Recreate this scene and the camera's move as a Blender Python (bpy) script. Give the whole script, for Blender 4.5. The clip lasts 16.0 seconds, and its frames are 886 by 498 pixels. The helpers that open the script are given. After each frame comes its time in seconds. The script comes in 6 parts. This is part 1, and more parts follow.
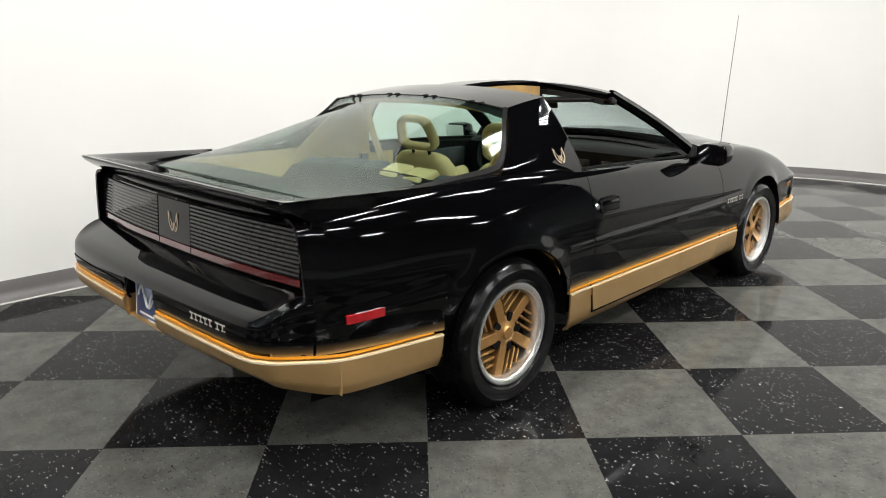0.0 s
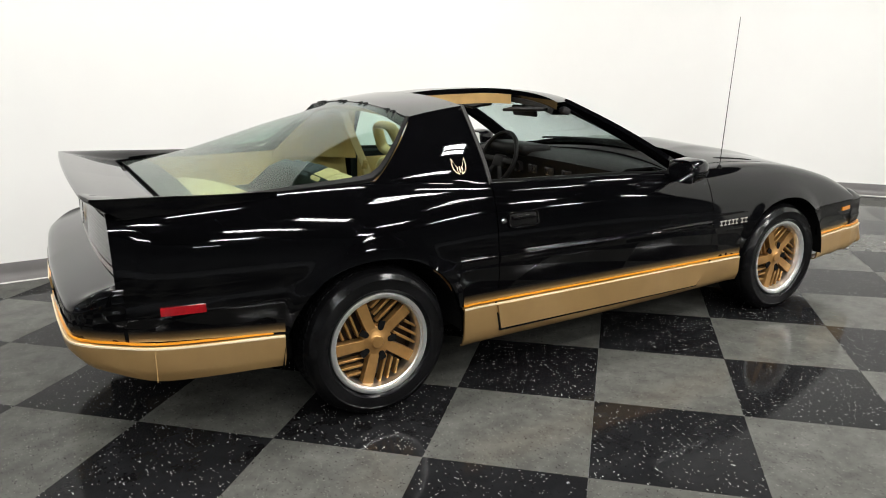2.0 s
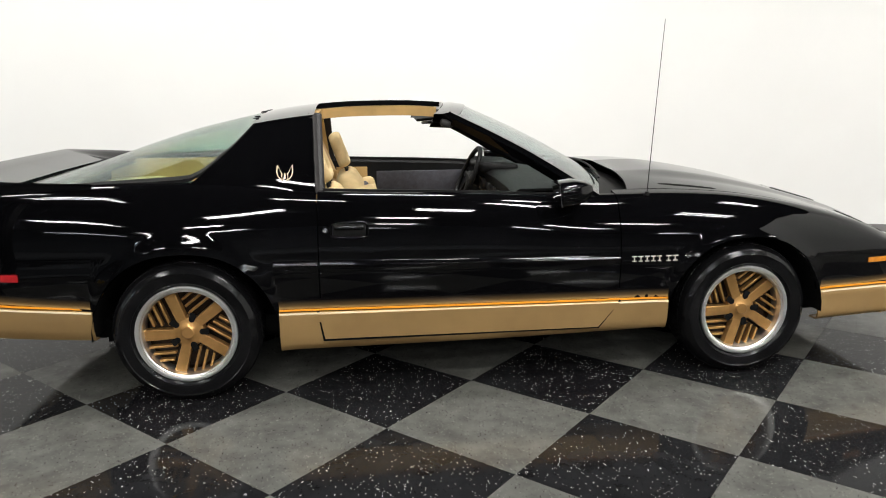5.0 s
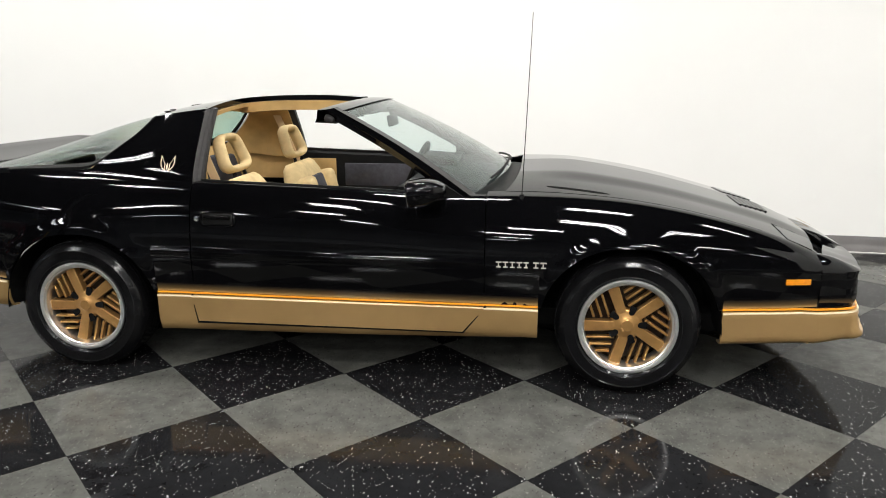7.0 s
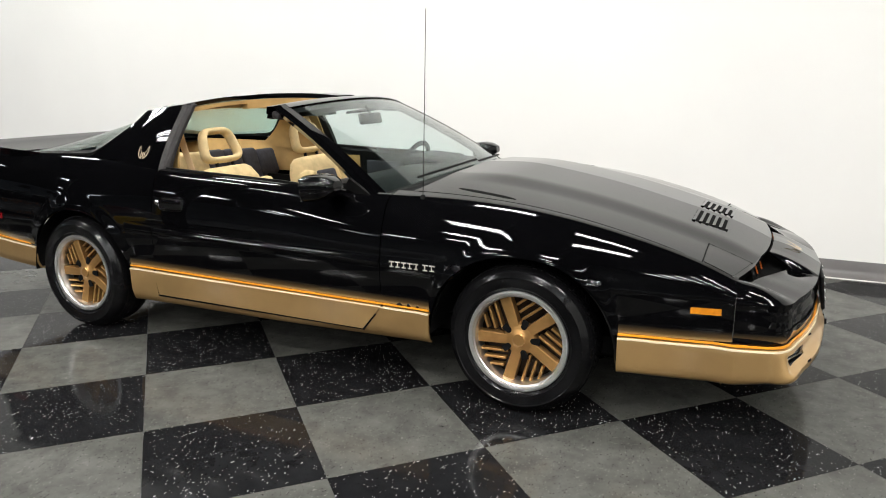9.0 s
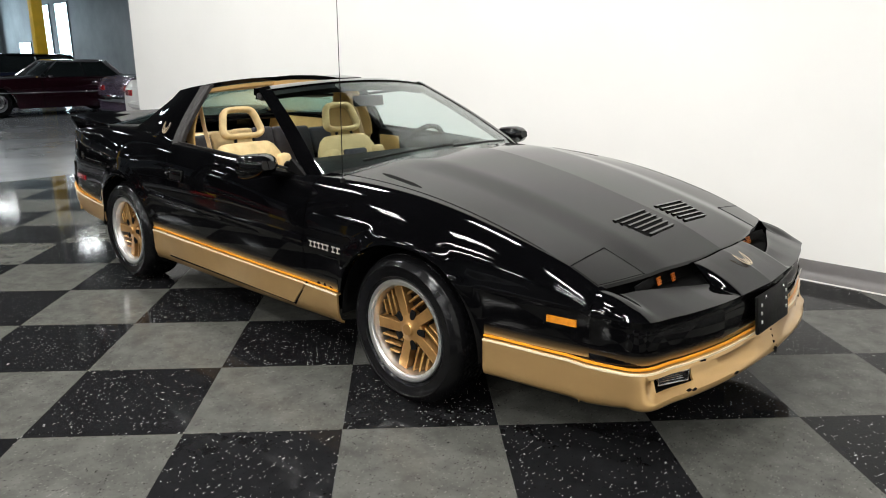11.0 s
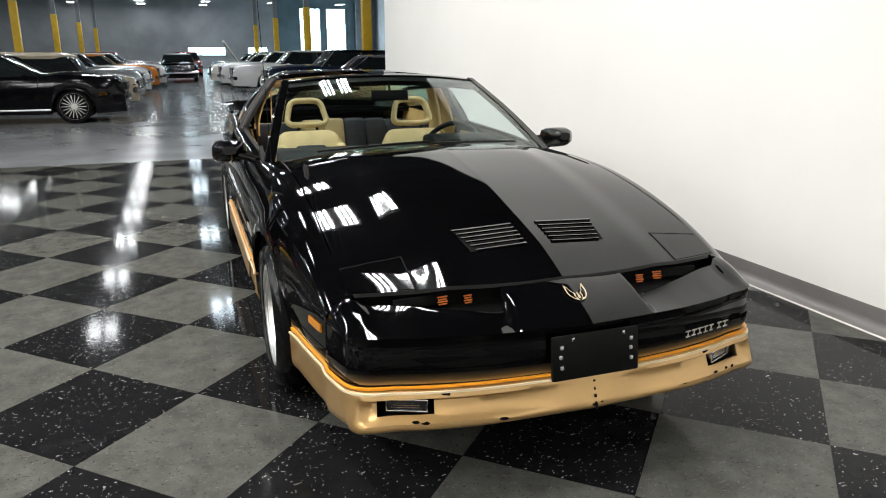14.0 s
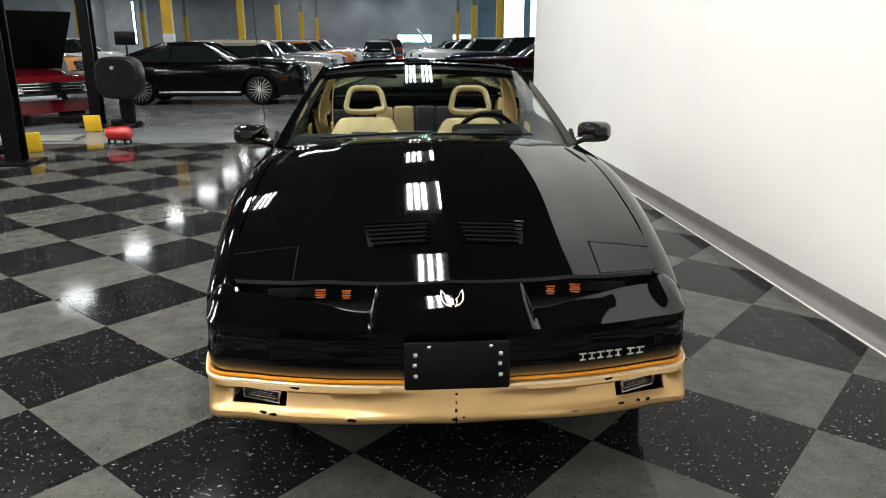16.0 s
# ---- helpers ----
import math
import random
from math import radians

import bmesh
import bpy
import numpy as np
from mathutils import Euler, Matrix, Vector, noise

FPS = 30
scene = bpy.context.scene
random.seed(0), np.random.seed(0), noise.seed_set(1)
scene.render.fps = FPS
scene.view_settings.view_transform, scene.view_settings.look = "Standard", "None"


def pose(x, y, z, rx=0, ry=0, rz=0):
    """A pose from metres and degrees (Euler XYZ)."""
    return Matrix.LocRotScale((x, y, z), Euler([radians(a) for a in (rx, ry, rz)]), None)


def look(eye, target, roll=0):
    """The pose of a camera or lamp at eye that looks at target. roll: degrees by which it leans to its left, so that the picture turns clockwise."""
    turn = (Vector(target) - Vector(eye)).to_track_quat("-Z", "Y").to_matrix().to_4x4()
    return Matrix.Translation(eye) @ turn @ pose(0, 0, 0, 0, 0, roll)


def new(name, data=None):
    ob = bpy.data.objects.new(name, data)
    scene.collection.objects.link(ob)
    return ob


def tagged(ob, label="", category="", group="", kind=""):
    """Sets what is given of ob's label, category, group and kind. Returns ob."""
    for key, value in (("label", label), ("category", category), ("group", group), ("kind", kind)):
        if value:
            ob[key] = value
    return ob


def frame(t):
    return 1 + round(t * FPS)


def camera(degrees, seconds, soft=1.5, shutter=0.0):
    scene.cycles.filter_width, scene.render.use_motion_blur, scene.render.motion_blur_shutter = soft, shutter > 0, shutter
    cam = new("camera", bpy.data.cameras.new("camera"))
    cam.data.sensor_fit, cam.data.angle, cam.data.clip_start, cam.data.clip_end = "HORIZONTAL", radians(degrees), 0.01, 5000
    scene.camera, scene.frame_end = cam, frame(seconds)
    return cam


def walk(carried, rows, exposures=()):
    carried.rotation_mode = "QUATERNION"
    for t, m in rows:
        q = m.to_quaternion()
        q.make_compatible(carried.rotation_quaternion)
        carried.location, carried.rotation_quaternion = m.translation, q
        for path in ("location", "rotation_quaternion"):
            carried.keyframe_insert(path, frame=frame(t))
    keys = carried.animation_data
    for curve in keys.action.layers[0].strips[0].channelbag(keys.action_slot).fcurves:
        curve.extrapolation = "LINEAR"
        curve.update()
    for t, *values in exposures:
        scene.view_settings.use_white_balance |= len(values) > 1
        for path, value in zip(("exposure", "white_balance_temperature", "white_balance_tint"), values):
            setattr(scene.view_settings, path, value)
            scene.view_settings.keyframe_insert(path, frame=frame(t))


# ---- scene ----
cam = camera(63.5, 16.0, 1.0)
PATH = [
    (0, (-3.455, -2.619, 1.415), (-2.072, -1.27, 0.899), -0.1),
    (0.5, (-3.228, -2.832, 1.421), (-1.944, -1.39, 0.901), -0.0),
    (1, (-2.978, -3.046, 1.426), (-1.803, -1.513, 0.907), -0.1),
    (1.5, (-2.707, -3.244, 1.431), (-1.64, -1.632, 0.915), -0.3),
    (2, (-2.425, -3.405, 1.43), (-1.461, -1.726, 0.925), -0.3),
    (2.5, (-2.123, -3.562, 1.402), (-1.278, -1.813, 0.928), -0.5),
    (3, (-1.812, -3.681, 1.4), (-1.1, -1.872, 0.934), -0.4),
    (3.2, (-1.674, -3.728, 1.379), (-1.023, -1.892, 0.928), -0.6),
    (5.3, (-0.331, -3.981, 1.35), (-0.161, -2.037, 0.912), -0.2),
    (5.5, (-0.194, -3.988, 1.349), (-0.068, -2.041, 0.91), -0.2),
    (6, (0.142, -3.993, 1.373), (0.156, -2.046, 0.915), -0.1),
    (6.5, (0.499, -3.986, 1.393), (0.383, -2.045, 0.925), -0.1),
    (7, (0.858, -3.949, 1.384), (0.613, -2.019, 0.919), -0.1),
    (7.5, (1.213, -3.887, 1.385), (0.829, -1.981, 0.918), -0.1),
    (8, (1.551, -3.811, 1.381), (1.021, -1.938, 0.92), -0.1),
    (8.5, (1.88, -3.69, 1.367), (1.2, -1.865, 0.911), -0.1),
    (9, (2.203, -3.538, 1.361), (1.371, -1.777, 0.905), -0.0),
    (9.5, (2.494, -3.377, 1.364), (1.527, -1.688, 0.902), -0.1),
    (9.7, (2.603, -3.316, 1.37), (1.588, -1.657, 0.902), -0.1),
    (11.8, (3.63, -2.409, 1.399), (2.14, -1.181, 0.874), 0.08),
    (12, (3.699, -2.322, 1.398), (2.174, -1.138, 0.876), 0.1),
    (12.5, (3.88, -2.047, 1.393), (2.262, -0.991, 0.876), 0.0),
    (13, (4.042, -1.759, 1.393), (2.343, -0.84, 0.874), -0.06),
    (13.5, (4.16, -1.474, 1.393), (2.401, -0.678, 0.87), -0.03),
    (14, (4.252, -1.182, 1.395), (2.439, -0.523, 0.869), 0.04),
    (14.5, (4.321, -0.889, 1.396), (2.463, -0.388, 0.851), -0.02),
    (15, (4.358, -0.62, 1.403), (2.472, -0.26, 0.841), 0.0),
    (15.5, (4.374, -0.37, 1.406), (2.469, -0.135, 0.843), -0.04),
    (16, (4.371, -0.167, 1.401), (2.455, -0.04, 0.842), -0.01),
]
walk(cam, [(t, look(e, g, r)) for t, e, g, r in PATH])

# ---- world, lights, exposure ----
world = bpy.data.worlds.new("hall_world")
scene.world = world
world.use_nodes = True
world.node_tree.nodes["Background"].inputs[0].default_value = (0.75, 0.85, 1.0, 1)
world.node_tree.nodes["Background"].inputs[1].default_value = 0.012

CEIL = 8.0
# the y -9.7 row is added unseen, to brighten the floor and car side
LAMPS = [(-4.9, -6.0), (-4.9, -3.0), (-3.8, 0.1), (-1.2, -6.0), (0.1, 0.1),
         (2.2, -6.0), (2.2, -3.0), (-7.3, 0.1), (5.0, -5.6), (5.0, -1.9), (-2.6, -9.7), (1.2, -9.7), (5.0, -9.7)]


def lamp(x, y, z, sx, sy, power, color=(1.0, 0.97, 0.92)):
    data = bpy.data.lights.new("lamp_light", "AREA")
    data.shape, data.size, data.size_y = "RECTANGLE", sx, sy
    data.energy, data.color = power, color
    ob = new("lamp_light", data)
    ob.matrix_world = pose(x, y, z)
    return ob



# ---- materials ----


def nodes_of(name):
    m = bpy.data.materials.new(name)
    m.use_nodes = True
    nt = m.node_tree
    return m, nt, nt.nodes["Principled BSDF"]


def wire(nt, a, ao, b, bi):
    nt.links.new(a.outputs[ao], b.inputs[bi])


def coords(nt, kind="Object", scale=(1, 1, 1)):
    tc = nt.nodes.new("ShaderNodeTexCoord")
    mp = nt.nodes.new("ShaderNodeMapping")
    mp.inputs["Scale"].default_value = scale
    wire(nt, tc, kind, mp, "Vector")
    return mp


def ramp(nt, stops):
    r = nt.nodes.new("ShaderNodeValToRGB")
    e = r.color_ramp.elements
    while len(e) < len(stops):
        e.new(0.5)
    for k, (p, c) in zip(e, stops):
        k.position, k.color = p, (*c, 1)
    return r


def noise_tex(nt, src, scale, detail=4, rough=0.55):
    n = nt.nodes.new("ShaderNodeTexNoise")
    n.inputs["Scale"].default_value, n.inputs["Detail"].default_value = scale, detail
    n.inputs["Roughness"].default_value = rough
    if src:
        wire(nt, src, "Vector", n, "Vector")
    return n


def bump(nt, src, out, bsdf, strength, dist=0.002):
    b = nt.nodes.new("ShaderNodeBump")
    b.inputs["Strength"].default_value, b.inputs["Distance"].default_value = strength, dist
    wire(nt, src, out, b, "Height")
    wire(nt, b, "Normal", bsdf, "Normal")


def plain(name, color, rough=0.5, metal=0.0, coat=0.0, vary=0.12, scale=6.0, grain=0.0, gscale=200.0, spec=0.5):
    """A paint or plastic with soft mottling of colour and roughness, and an optional fine grain."""
    m, nt, b = nodes_of(name)
    mp = coords(nt)
    n = noise_tex(nt, mp, scale)
    r = ramp(nt, [(0.3, tuple(c * (1 - vary) for c in color)), (0.7, tuple(min(1, c * (1 + vary)) for c in color))])
    wire(nt, n, "Fac", r, "Fac")
    wire(nt, r, "Color", b, "Base Color")
    n2 = noise_tex(nt, mp, scale * 3.1, 5)
    mr = nt.nodes.new("ShaderNodeMapRange")
    mr.inputs["To Min"].default_value, mr.inputs["To Max"].default_value = rough * 0.85, min(1, rough * 1.15)
    wire(nt, n2, "Fac", mr, "Value")
    wire(nt, mr, "Result", b, "Roughness")
    b.inputs["Metallic"].default_value = metal
    b.inputs["Specular IOR Level"].default_value = spec
    b.inputs["Coat Weight"].default_value = coat
    b.inputs["Coat Roughness"].default_value = 0.03
    if grain:
        g = noise_tex(nt, mp, gscale, 3)
        bump(nt, g, "Fac", b, grain, 0.001)
    return m


def emitter(name, color, strength):
    m, nt, b = nodes_of(name)
    b.inputs["Base Color"].default_value = (*color, 1)
    b.inputs["Emission Color"].default_value = (*color, 1)
    b.inputs["Emission Strength"].default_value = strength
    return m


def glass(name, tint, gloss=1.0):
    """Thin sheet glass: tinted see-through with a Fresnel mirror on top."""
    m = bpy.data.materials.new(name)
    m.use_nodes = True
    nt = m.node_tree
    nt.nodes.remove(nt.nodes["Principled BSDF"])
    out = nt.nodes["Material Output"]
    tr, gl = nt.nodes.new("ShaderNodeBsdfTransparent"), nt.nodes.new("ShaderNodeBsdfGlossy")
    fr, mx = nt.nodes.new("ShaderNodeLayerWeight"), nt.nodes.new("ShaderNodeMixShader")
    pw, ma = nt.nodes.new("ShaderNodeMath"), nt.nodes.new("ShaderNodeMath")
    pw.operation, pw.inputs[1].default_value = "POWER", 4.8
    ma.operation, ma.inputs[1].default_value, ma.inputs[2].default_value = "MULTIPLY_ADD", 0.85, 0.03
    tr.inputs["Color"].default_value = (*tint, 1)
    gl.inputs["Roughness"].default_value = 0.01
    gl.inputs["Color"].default_value = (gloss, gloss, gloss, 1)
    wire(nt, fr, "Facing", pw, 0)
    wire(nt, pw, "Value", ma, 0)
    wire(nt, ma, "Value", mx, "Fac")
    wire(nt, tr, "BSDF", mx, 1)
    wire(nt, gl, "BSDF", mx, 2)
    wire(nt, mx, "Shader", out, "Surface")
    return m


def terrazzo(name, base, fleck_light, fleck_dark, amount):
    """Vinyl composition tile: mottled ground with light and dark flecks, waxed."""
    m, nt, b = nodes_of(name)
    mp = coords(nt, "Object")
    info = nt.nodes.new("ShaderNodeObjectInfo")
    add = nt.nodes.new("ShaderNodeVectorMath")
    add.operation = "MULTIPLY_ADD"
    add.inputs[1].default_value = (37.0, 91.0, 53.0)
    comb = nt.nodes.new("ShaderNodeCombineXYZ")
    for k in range(3):
        wire(nt, info, "Random", comb, k)
    wire(nt, comb, "Vector", add, 0)
    wire(nt, mp, "Vector", add, 2)
    warp = noise_tex(nt, add, 34, 3)
    stretch = nt.nodes.new("ShaderNodeMapping")
    stretch.inputs["Scale"].default_value = (1.0, 0.5, 1.0)
    stretch.inputs["Rotation"].default_value = (0, 0, 0.6)
    wire(nt, add, "Vector", stretch, "Vector")
    mixv = nt.nodes.new("ShaderNodeVectorMath")
    mixv.operation = "MULTIPLY_ADD"
    mixv.inputs[1].default_value = (0.03, 0.03, 0.03)
    wire(nt, warp, "Color", mixv, 0)
    wire(nt, stretch, "Vector", mixv, 2)
    v = nt.nodes.new("ShaderNodeTexVoronoi")
    v.inputs["Scale"].default_value = 185
    wire(nt, mixv, "Vector", v, "Vector")
    sel = nt.nodes.new("ShaderNodeSeparateColor")
    wire(nt, v, "Color", sel, "Color")
    near = nt.nodes.new("ShaderNodeMath")
    near.operation = "LESS_THAN"
    near.inputs[1].default_value = 0.33
    wire(nt, v, "Distance", near, 0)
    keep = nt.nodes.new("ShaderNodeMath")
    keep.operation = "GREATER_THAN"
    keep.inputs[1].default_value = 1 - amount
    wire(nt, sel, "Red", keep, 0)
    fac = nt.nodes.new("ShaderNodeMath")
    fac.operation = "MULTIPLY"
    wire(nt, near, "Value", fac, 0)
    wire(nt, keep, "Value", fac, 1)
    blot = noise_tex(nt, add, 9, 6, 0.65)
    rb = ramp(nt, [(0.3, tuple(c * 0.72 for c in base)), (0.72, tuple(c * 1.3 for c in base))])
    wire(nt, blot, "Fac", rb, "Fac")
    rf = ramp(nt, [(0.45, fleck_dark), (0.55, fleck_light)])
    wire(nt, sel, "Green", rf, "Fac")
    mx = nt.nodes.new("ShaderNodeMix")
    mx.data_type = "RGBA"
    wire(nt, fac, "Value", mx, "Factor")
    wire(nt, rb, "Color", mx, "A")
    wire(nt, rf, "Color", mx, "B")
    wire(nt, mx, "Result", b, "Base Color")
    big = noise_tex(nt, add, 2.3, 5)
    mr = nt.nodes.new("ShaderNodeMapRange")
    mr.inputs["To Min"].default_value, mr.inputs["To Max"].default_value = 0.060, 0.102
    wire(nt, big, "Fac", mr, "Value")
    wire(nt, mr, "Result", b, "Roughness")
    b.inputs["Specular IOR Level"].default_value = 0.06
    return m


BLACK = plain("black_paint", (0.0014, 0.0014, 0.0017), 0.03, vary=0.3, scale=1.5, spec=0.27)
GOLD = plain("gold_paint", (0.53, 0.338, 0.140), 0.33, metal=0.70, coat=0.35, vary=0.07, scale=5)
WHEELSHADE = plain("shaded_wheel_gold", (0.030, 0.016, 0.007), 0.6, metal=0.3, vary=0.3, scale=20)
WHEELGOLD = plain("wheel_gold", (0.47, 0.262, 0.092), 0.34, metal=0.75, vary=0.12, scale=20)
ORANGE = plain("orange_stripe", (0.88, 0.34, 0.02), 0.3, coat=0.5, vary=0.04)
PALEGOLD = plain("pale_gold_stripe", (0.78, 0.66, 0.44), 0.35, coat=0.3, vary=0.04)
RUBBER = plain("tyre_rubber", (0.0042, 0.0042, 0.0046), 0.17, vary=0.3, scale=15, grain=0.06, spec=0.20)
TRIMBLACK = plain("black_plastic", (0.0035, 0.0035, 0.0035), 0.5, vary=0.3, scale=20, grain=0.2, gscale=500, spec=0.12)
DARK = plain("underbody_and_shade_black", (0.004, 0.004, 0.004), 0.85, vary=0.3, spec=0.08)
SEALGREY = plain("grey_weatherstrip", (0.022, 0.020, 0.020), 0.5, vary=0.35, scale=25, grain=0.3, spec=0.3)
ALLOY = plain("machined_alloy", (0.90, 0.90, 0.89), 0.33, metal=1.0, vary=0.02, scale=10)
CHROME = plain("chrome", (0.75, 0.75, 0.76), 0.06, metal=1.0, vary=0.03)
TAN = plain("tan_velour", (0.62, 0.47, 0.25), 0.85, vary=0.14, scale=18, grain=0.5, gscale=600, spec=0.2)
TANDARK = plain("tan_trim", (0.42, 0.265, 0.10), 0.7, vary=0.15, scale=10, grain=0.3, gscale=400, spec=0.3)
TANBELT = plain("tan_webbing", (0.62, 0.44, 0.25), 0.7, vary=0.1, grain=0.3)
GREYCLOTH = plain("grey_cloth", (0.045, 0.045, 0.055), 0.9, vary=0.2, scale=40, grain=0.4)
REDLENS = plain("red_lens", (0.30, 0.006, 0.010), 0.12, coat=1, vary=0.15, scale=60)
DARKRED = plain("dark_red_lens", (0.10, 0.006, 0.008), 0.12, coat=1, vary=0.15, scale=60)
PARKAMBER = plain("dim_amber_lens", (0.50, 0.115, 0.006), 0.35, vary=0.2, scale=80)
AMBER = plain("amber_lens", (0.62, 0.22, 0.012), 0.15, coat=1, vary=0.15, scale=60)
SMOKE = plain("smoked_lens", (0.016, 0.015, 0.015), 0.10, vary=0.3, scale=30, spec=0.32)
SILVER = plain("silver_print", (0.62, 0.58, 0.52), 0.35, metal=0.4, vary=0.05)
DECAL = plain("gold_decal", (0.55, 0.44, 0.30), 0.35, metal=0.3, vary=0.05)
WINDSHIELD = glass("windshield_glass", (0.80, 0.87, 0.86), 0.9)
HATCHGLASS = glass("hatch_glass", (0.68, 0.81, 0.75), 0.75)
MIRRORGLASS = plain("mirror_glass", (0.8, 0.8, 0.8), 0.02, metal=1.0, vary=0.01)
TILEDARK = terrazzo("dark_vinyl_tile", (0.0095, 0.0095, 0.0103), (0.55, 0.55, 0.53), (0.003, 0.003, 0.003), 0.135)
TILEGREY = terrazzo("grey_vinyl_tile", (0.074, 0.075, 0.068), (0.15, 0.15, 0.135), (0.010, 0.008, 0.006), 0.24)
WALLWHITE = plain("white_wall_paint", (0.80, 0.797, 0.772), 0.55, vary=0.025, scale=0.7, grain=0.12, gscale=90)
BASEGREY = plain("grey_vinyl_base", (0.12, 0.113, 0.11), 0.45, vary=0.12, scale=3)
PALEBEAD = plain("pale_sealant", (0.62, 0.60, 0.57), 0.5, vary=0.1, scale=8)
CONCRETE = plain("polished_concrete", (0.19, 0.20, 0.21), 0.19, vary=0.25, scale=0.8, spec=0.07)

# ---- building helpers ----


def part(name, bm, mat, parent=None, label="", smooth=35, thick=0.0, bevel=0.0):
    """Links a bmesh as one mesh object, shaded smooth up to an angle, under a thing or part."""
    me = bpy.data.meshes.new(name)
    bmesh.ops.recalc_face_normals(bm, faces=bm.faces)
    if thick:
        bmesh.ops.solidify(bm, geom=bm.faces[:], thickness=thick)
    bm.to_mesh(me)
    bm.free()
    for m in mat if isinstance(mat, (list, tuple)) else (mat,):
        me.materials.append(m)
    if smooth:
        me.shade_smooth()
        me.set_sharp_from_angle(angle=radians(smooth))
    ob = new(name, me)
    if parent:
        ob.parent = parent
    if bevel:
        b = ob.modifiers.new("edge", "BEVEL")
        b.width, b.segments, b.limit_method, b.angle_limit = bevel, 2, "ANGLE", radians(40)
    if label:
        ob["label"] = label
    return ob


def empty(name, label, category, group="", kind=""):
    ob = new(name)
    ob.empty_display_size = 0.1
    return tagged(ob, label, category, group, kind)


def box(bm, sx, sy, sz, m=None, bev=0.0, seg=2, mat=0):
    """A box of that size about its middle, with rounded edges, at the pose m."""
    r = bmesh.ops.create_cube(bm, size=1.0)
    vs = r["verts"]
    for v in vs:
        v.co = Vector((v.co.x * sx, v.co.y * sy, v.co.z * sz))
    fs = {f for v in vs for f in v.link_faces}
    if bev:
        es = list({e for v in vs for e in v.link_edges})
        g = bmesh.ops.bevel(bm, geom=es, offset=bev, segments=seg, profile=0.5, affect="EDGES", clamp_overlap=True)
        fs = {f for f in fs if f.is_valid} | set(g["faces"])
        vs = list({v for f in fs for v in f.verts})
    if m is not None:
        bmesh.ops.transform(bm, matrix=m, verts=vs)
    for f in fs:
        f.material_index = mat
    return vs


def grid(bm, rows, close_u=False, close_v=False, mat=0):
    """A sheet of quads through rows of points."""
    vs = [[bm.verts.new(p) for p in row] for row in rows]
    nu, nv = len(vs), len(vs[0])
    for i in range(nu if close_u else nu - 1):
        for j in range(nv if close_v else nv - 1):
            a, b, c, d = vs[i][j], vs[i][(j + 1) % nv], vs[(i + 1) % nu][(j + 1) % nv], vs[(i + 1) % nu][j]
            if len({a, b, c, d}) == 4:
                bm.faces.new((a, b, c, d)).material_index = mat
    return vs


def revolve(bm, prof, n=48, m=None, mat=0):
    """Turns a profile of (radius, height along y) about the y axis."""
    rows = []
    for k in range(n):
        a = 2 * math.pi * k / n
        rows.append([Vector((r * math.cos(a), h, r * math.sin(a))) for r, h in prof])
    if m is not None:
        rows = [[m @ p for p in row] for row in rows]
    return grid(bm, rows, close_u=True, mat=mat)


def tube(bm, pts, r, n=8, mat=0, cap=True):
    """A round bar along a line of points; r may be a list of radii."""
    pts = [Vector(p) for p in pts]
    rs = r if isinstance(r, (list, tuple)) else [r] * len(pts)
    rows = []
    for i, p in enumerate(pts):
        d = (pts[min(i + 1, len(pts) - 1)] - pts[max(i - 1, 0)]).normalized()
        u = d.cross(Vector((0.31, 0.17, 0.93))).normalized()
        w = d.cross(u)
        rows.append([p + rs[i] * (u * math.cos(2 * math.pi * k / n) + w * math.sin(2 * math.pi * k / n)) for k in range(n)])
    vs = grid(bm, rows, close_v=True, mat=mat)
    if cap:
        bm.faces.new(vs[0][::-1]).material_index = mat
        bm.faces.new(vs[-1]).material_index = mat


def prism(bm, poly, depth, m, mat=0):
    """A flat outline in x, z pushed along y by depth, at the pose m."""
    a = [bm.verts.new(m @ Vector((x, 0, z))) for x, z in poly]
    b = [bm.verts.new(m @ Vector((x, depth, z))) for x, z in poly]
    fs = [bm.faces.new(a), bm.faces.new(b[::-1])]
    for i in range(len(a)):
        j = (i + 1) % len(a)
        fs.append(bm.faces.new((a[i], b[i], b[j], a[j])))
    for f in fs:
        f.material_index = mat


def curve(tab):
    """A smooth monotone curve through (x, value) pairs."""
    xs, ys = [p[0] for p in tab], [p[1] for p in tab]
    n = len(xs)
    d = [(ys[i + 1] - ys[i]) / (xs[i + 1] - xs[i]) for i in range(n - 1)]
    t = [d[0]] + [0 if d[i - 1] * d[i] <= 0 else 2 * d[i - 1] * d[i] / (d[i - 1] + d[i]) for i in range(1, n - 1)] + [d[-1]]

    def f(x):
        if x <= xs[0]:
            return ys[0]
        if x >= xs[-1]:
            return ys[-1]
        i = max(k for k in range(n - 1) if xs[k] <= x)
        h = xs[i + 1] - xs[i]
        s = (x - xs[i]) / h
        return (ys[i] * (1 + 2 * s) * (1 - s) ** 2 + t[i] * h * s * (1 - s) ** 2
                + ys[i + 1] * s * s * (3 - 2 * s) + t[i + 1] * h * s * s * (s - 1))
    return f


def eased(tab, r=0.16):
    """The same curve with its kinks spread over a length of 2 r."""
    f, lo, hi = curve(tab), tab[0][0], tab[-1][0]

    def g(x):
        d = max(0.0, min(r, x - lo, hi - x))
        return sum(w * (f(x - d * q) + f(x + d * q)) for q, w in ((0, 0.1), (0.2, 0.096), (0.4, 0.084), (0.6, 0.064), (0.8, 0.036), (0.95, 0.01))) / 0.78
    return g


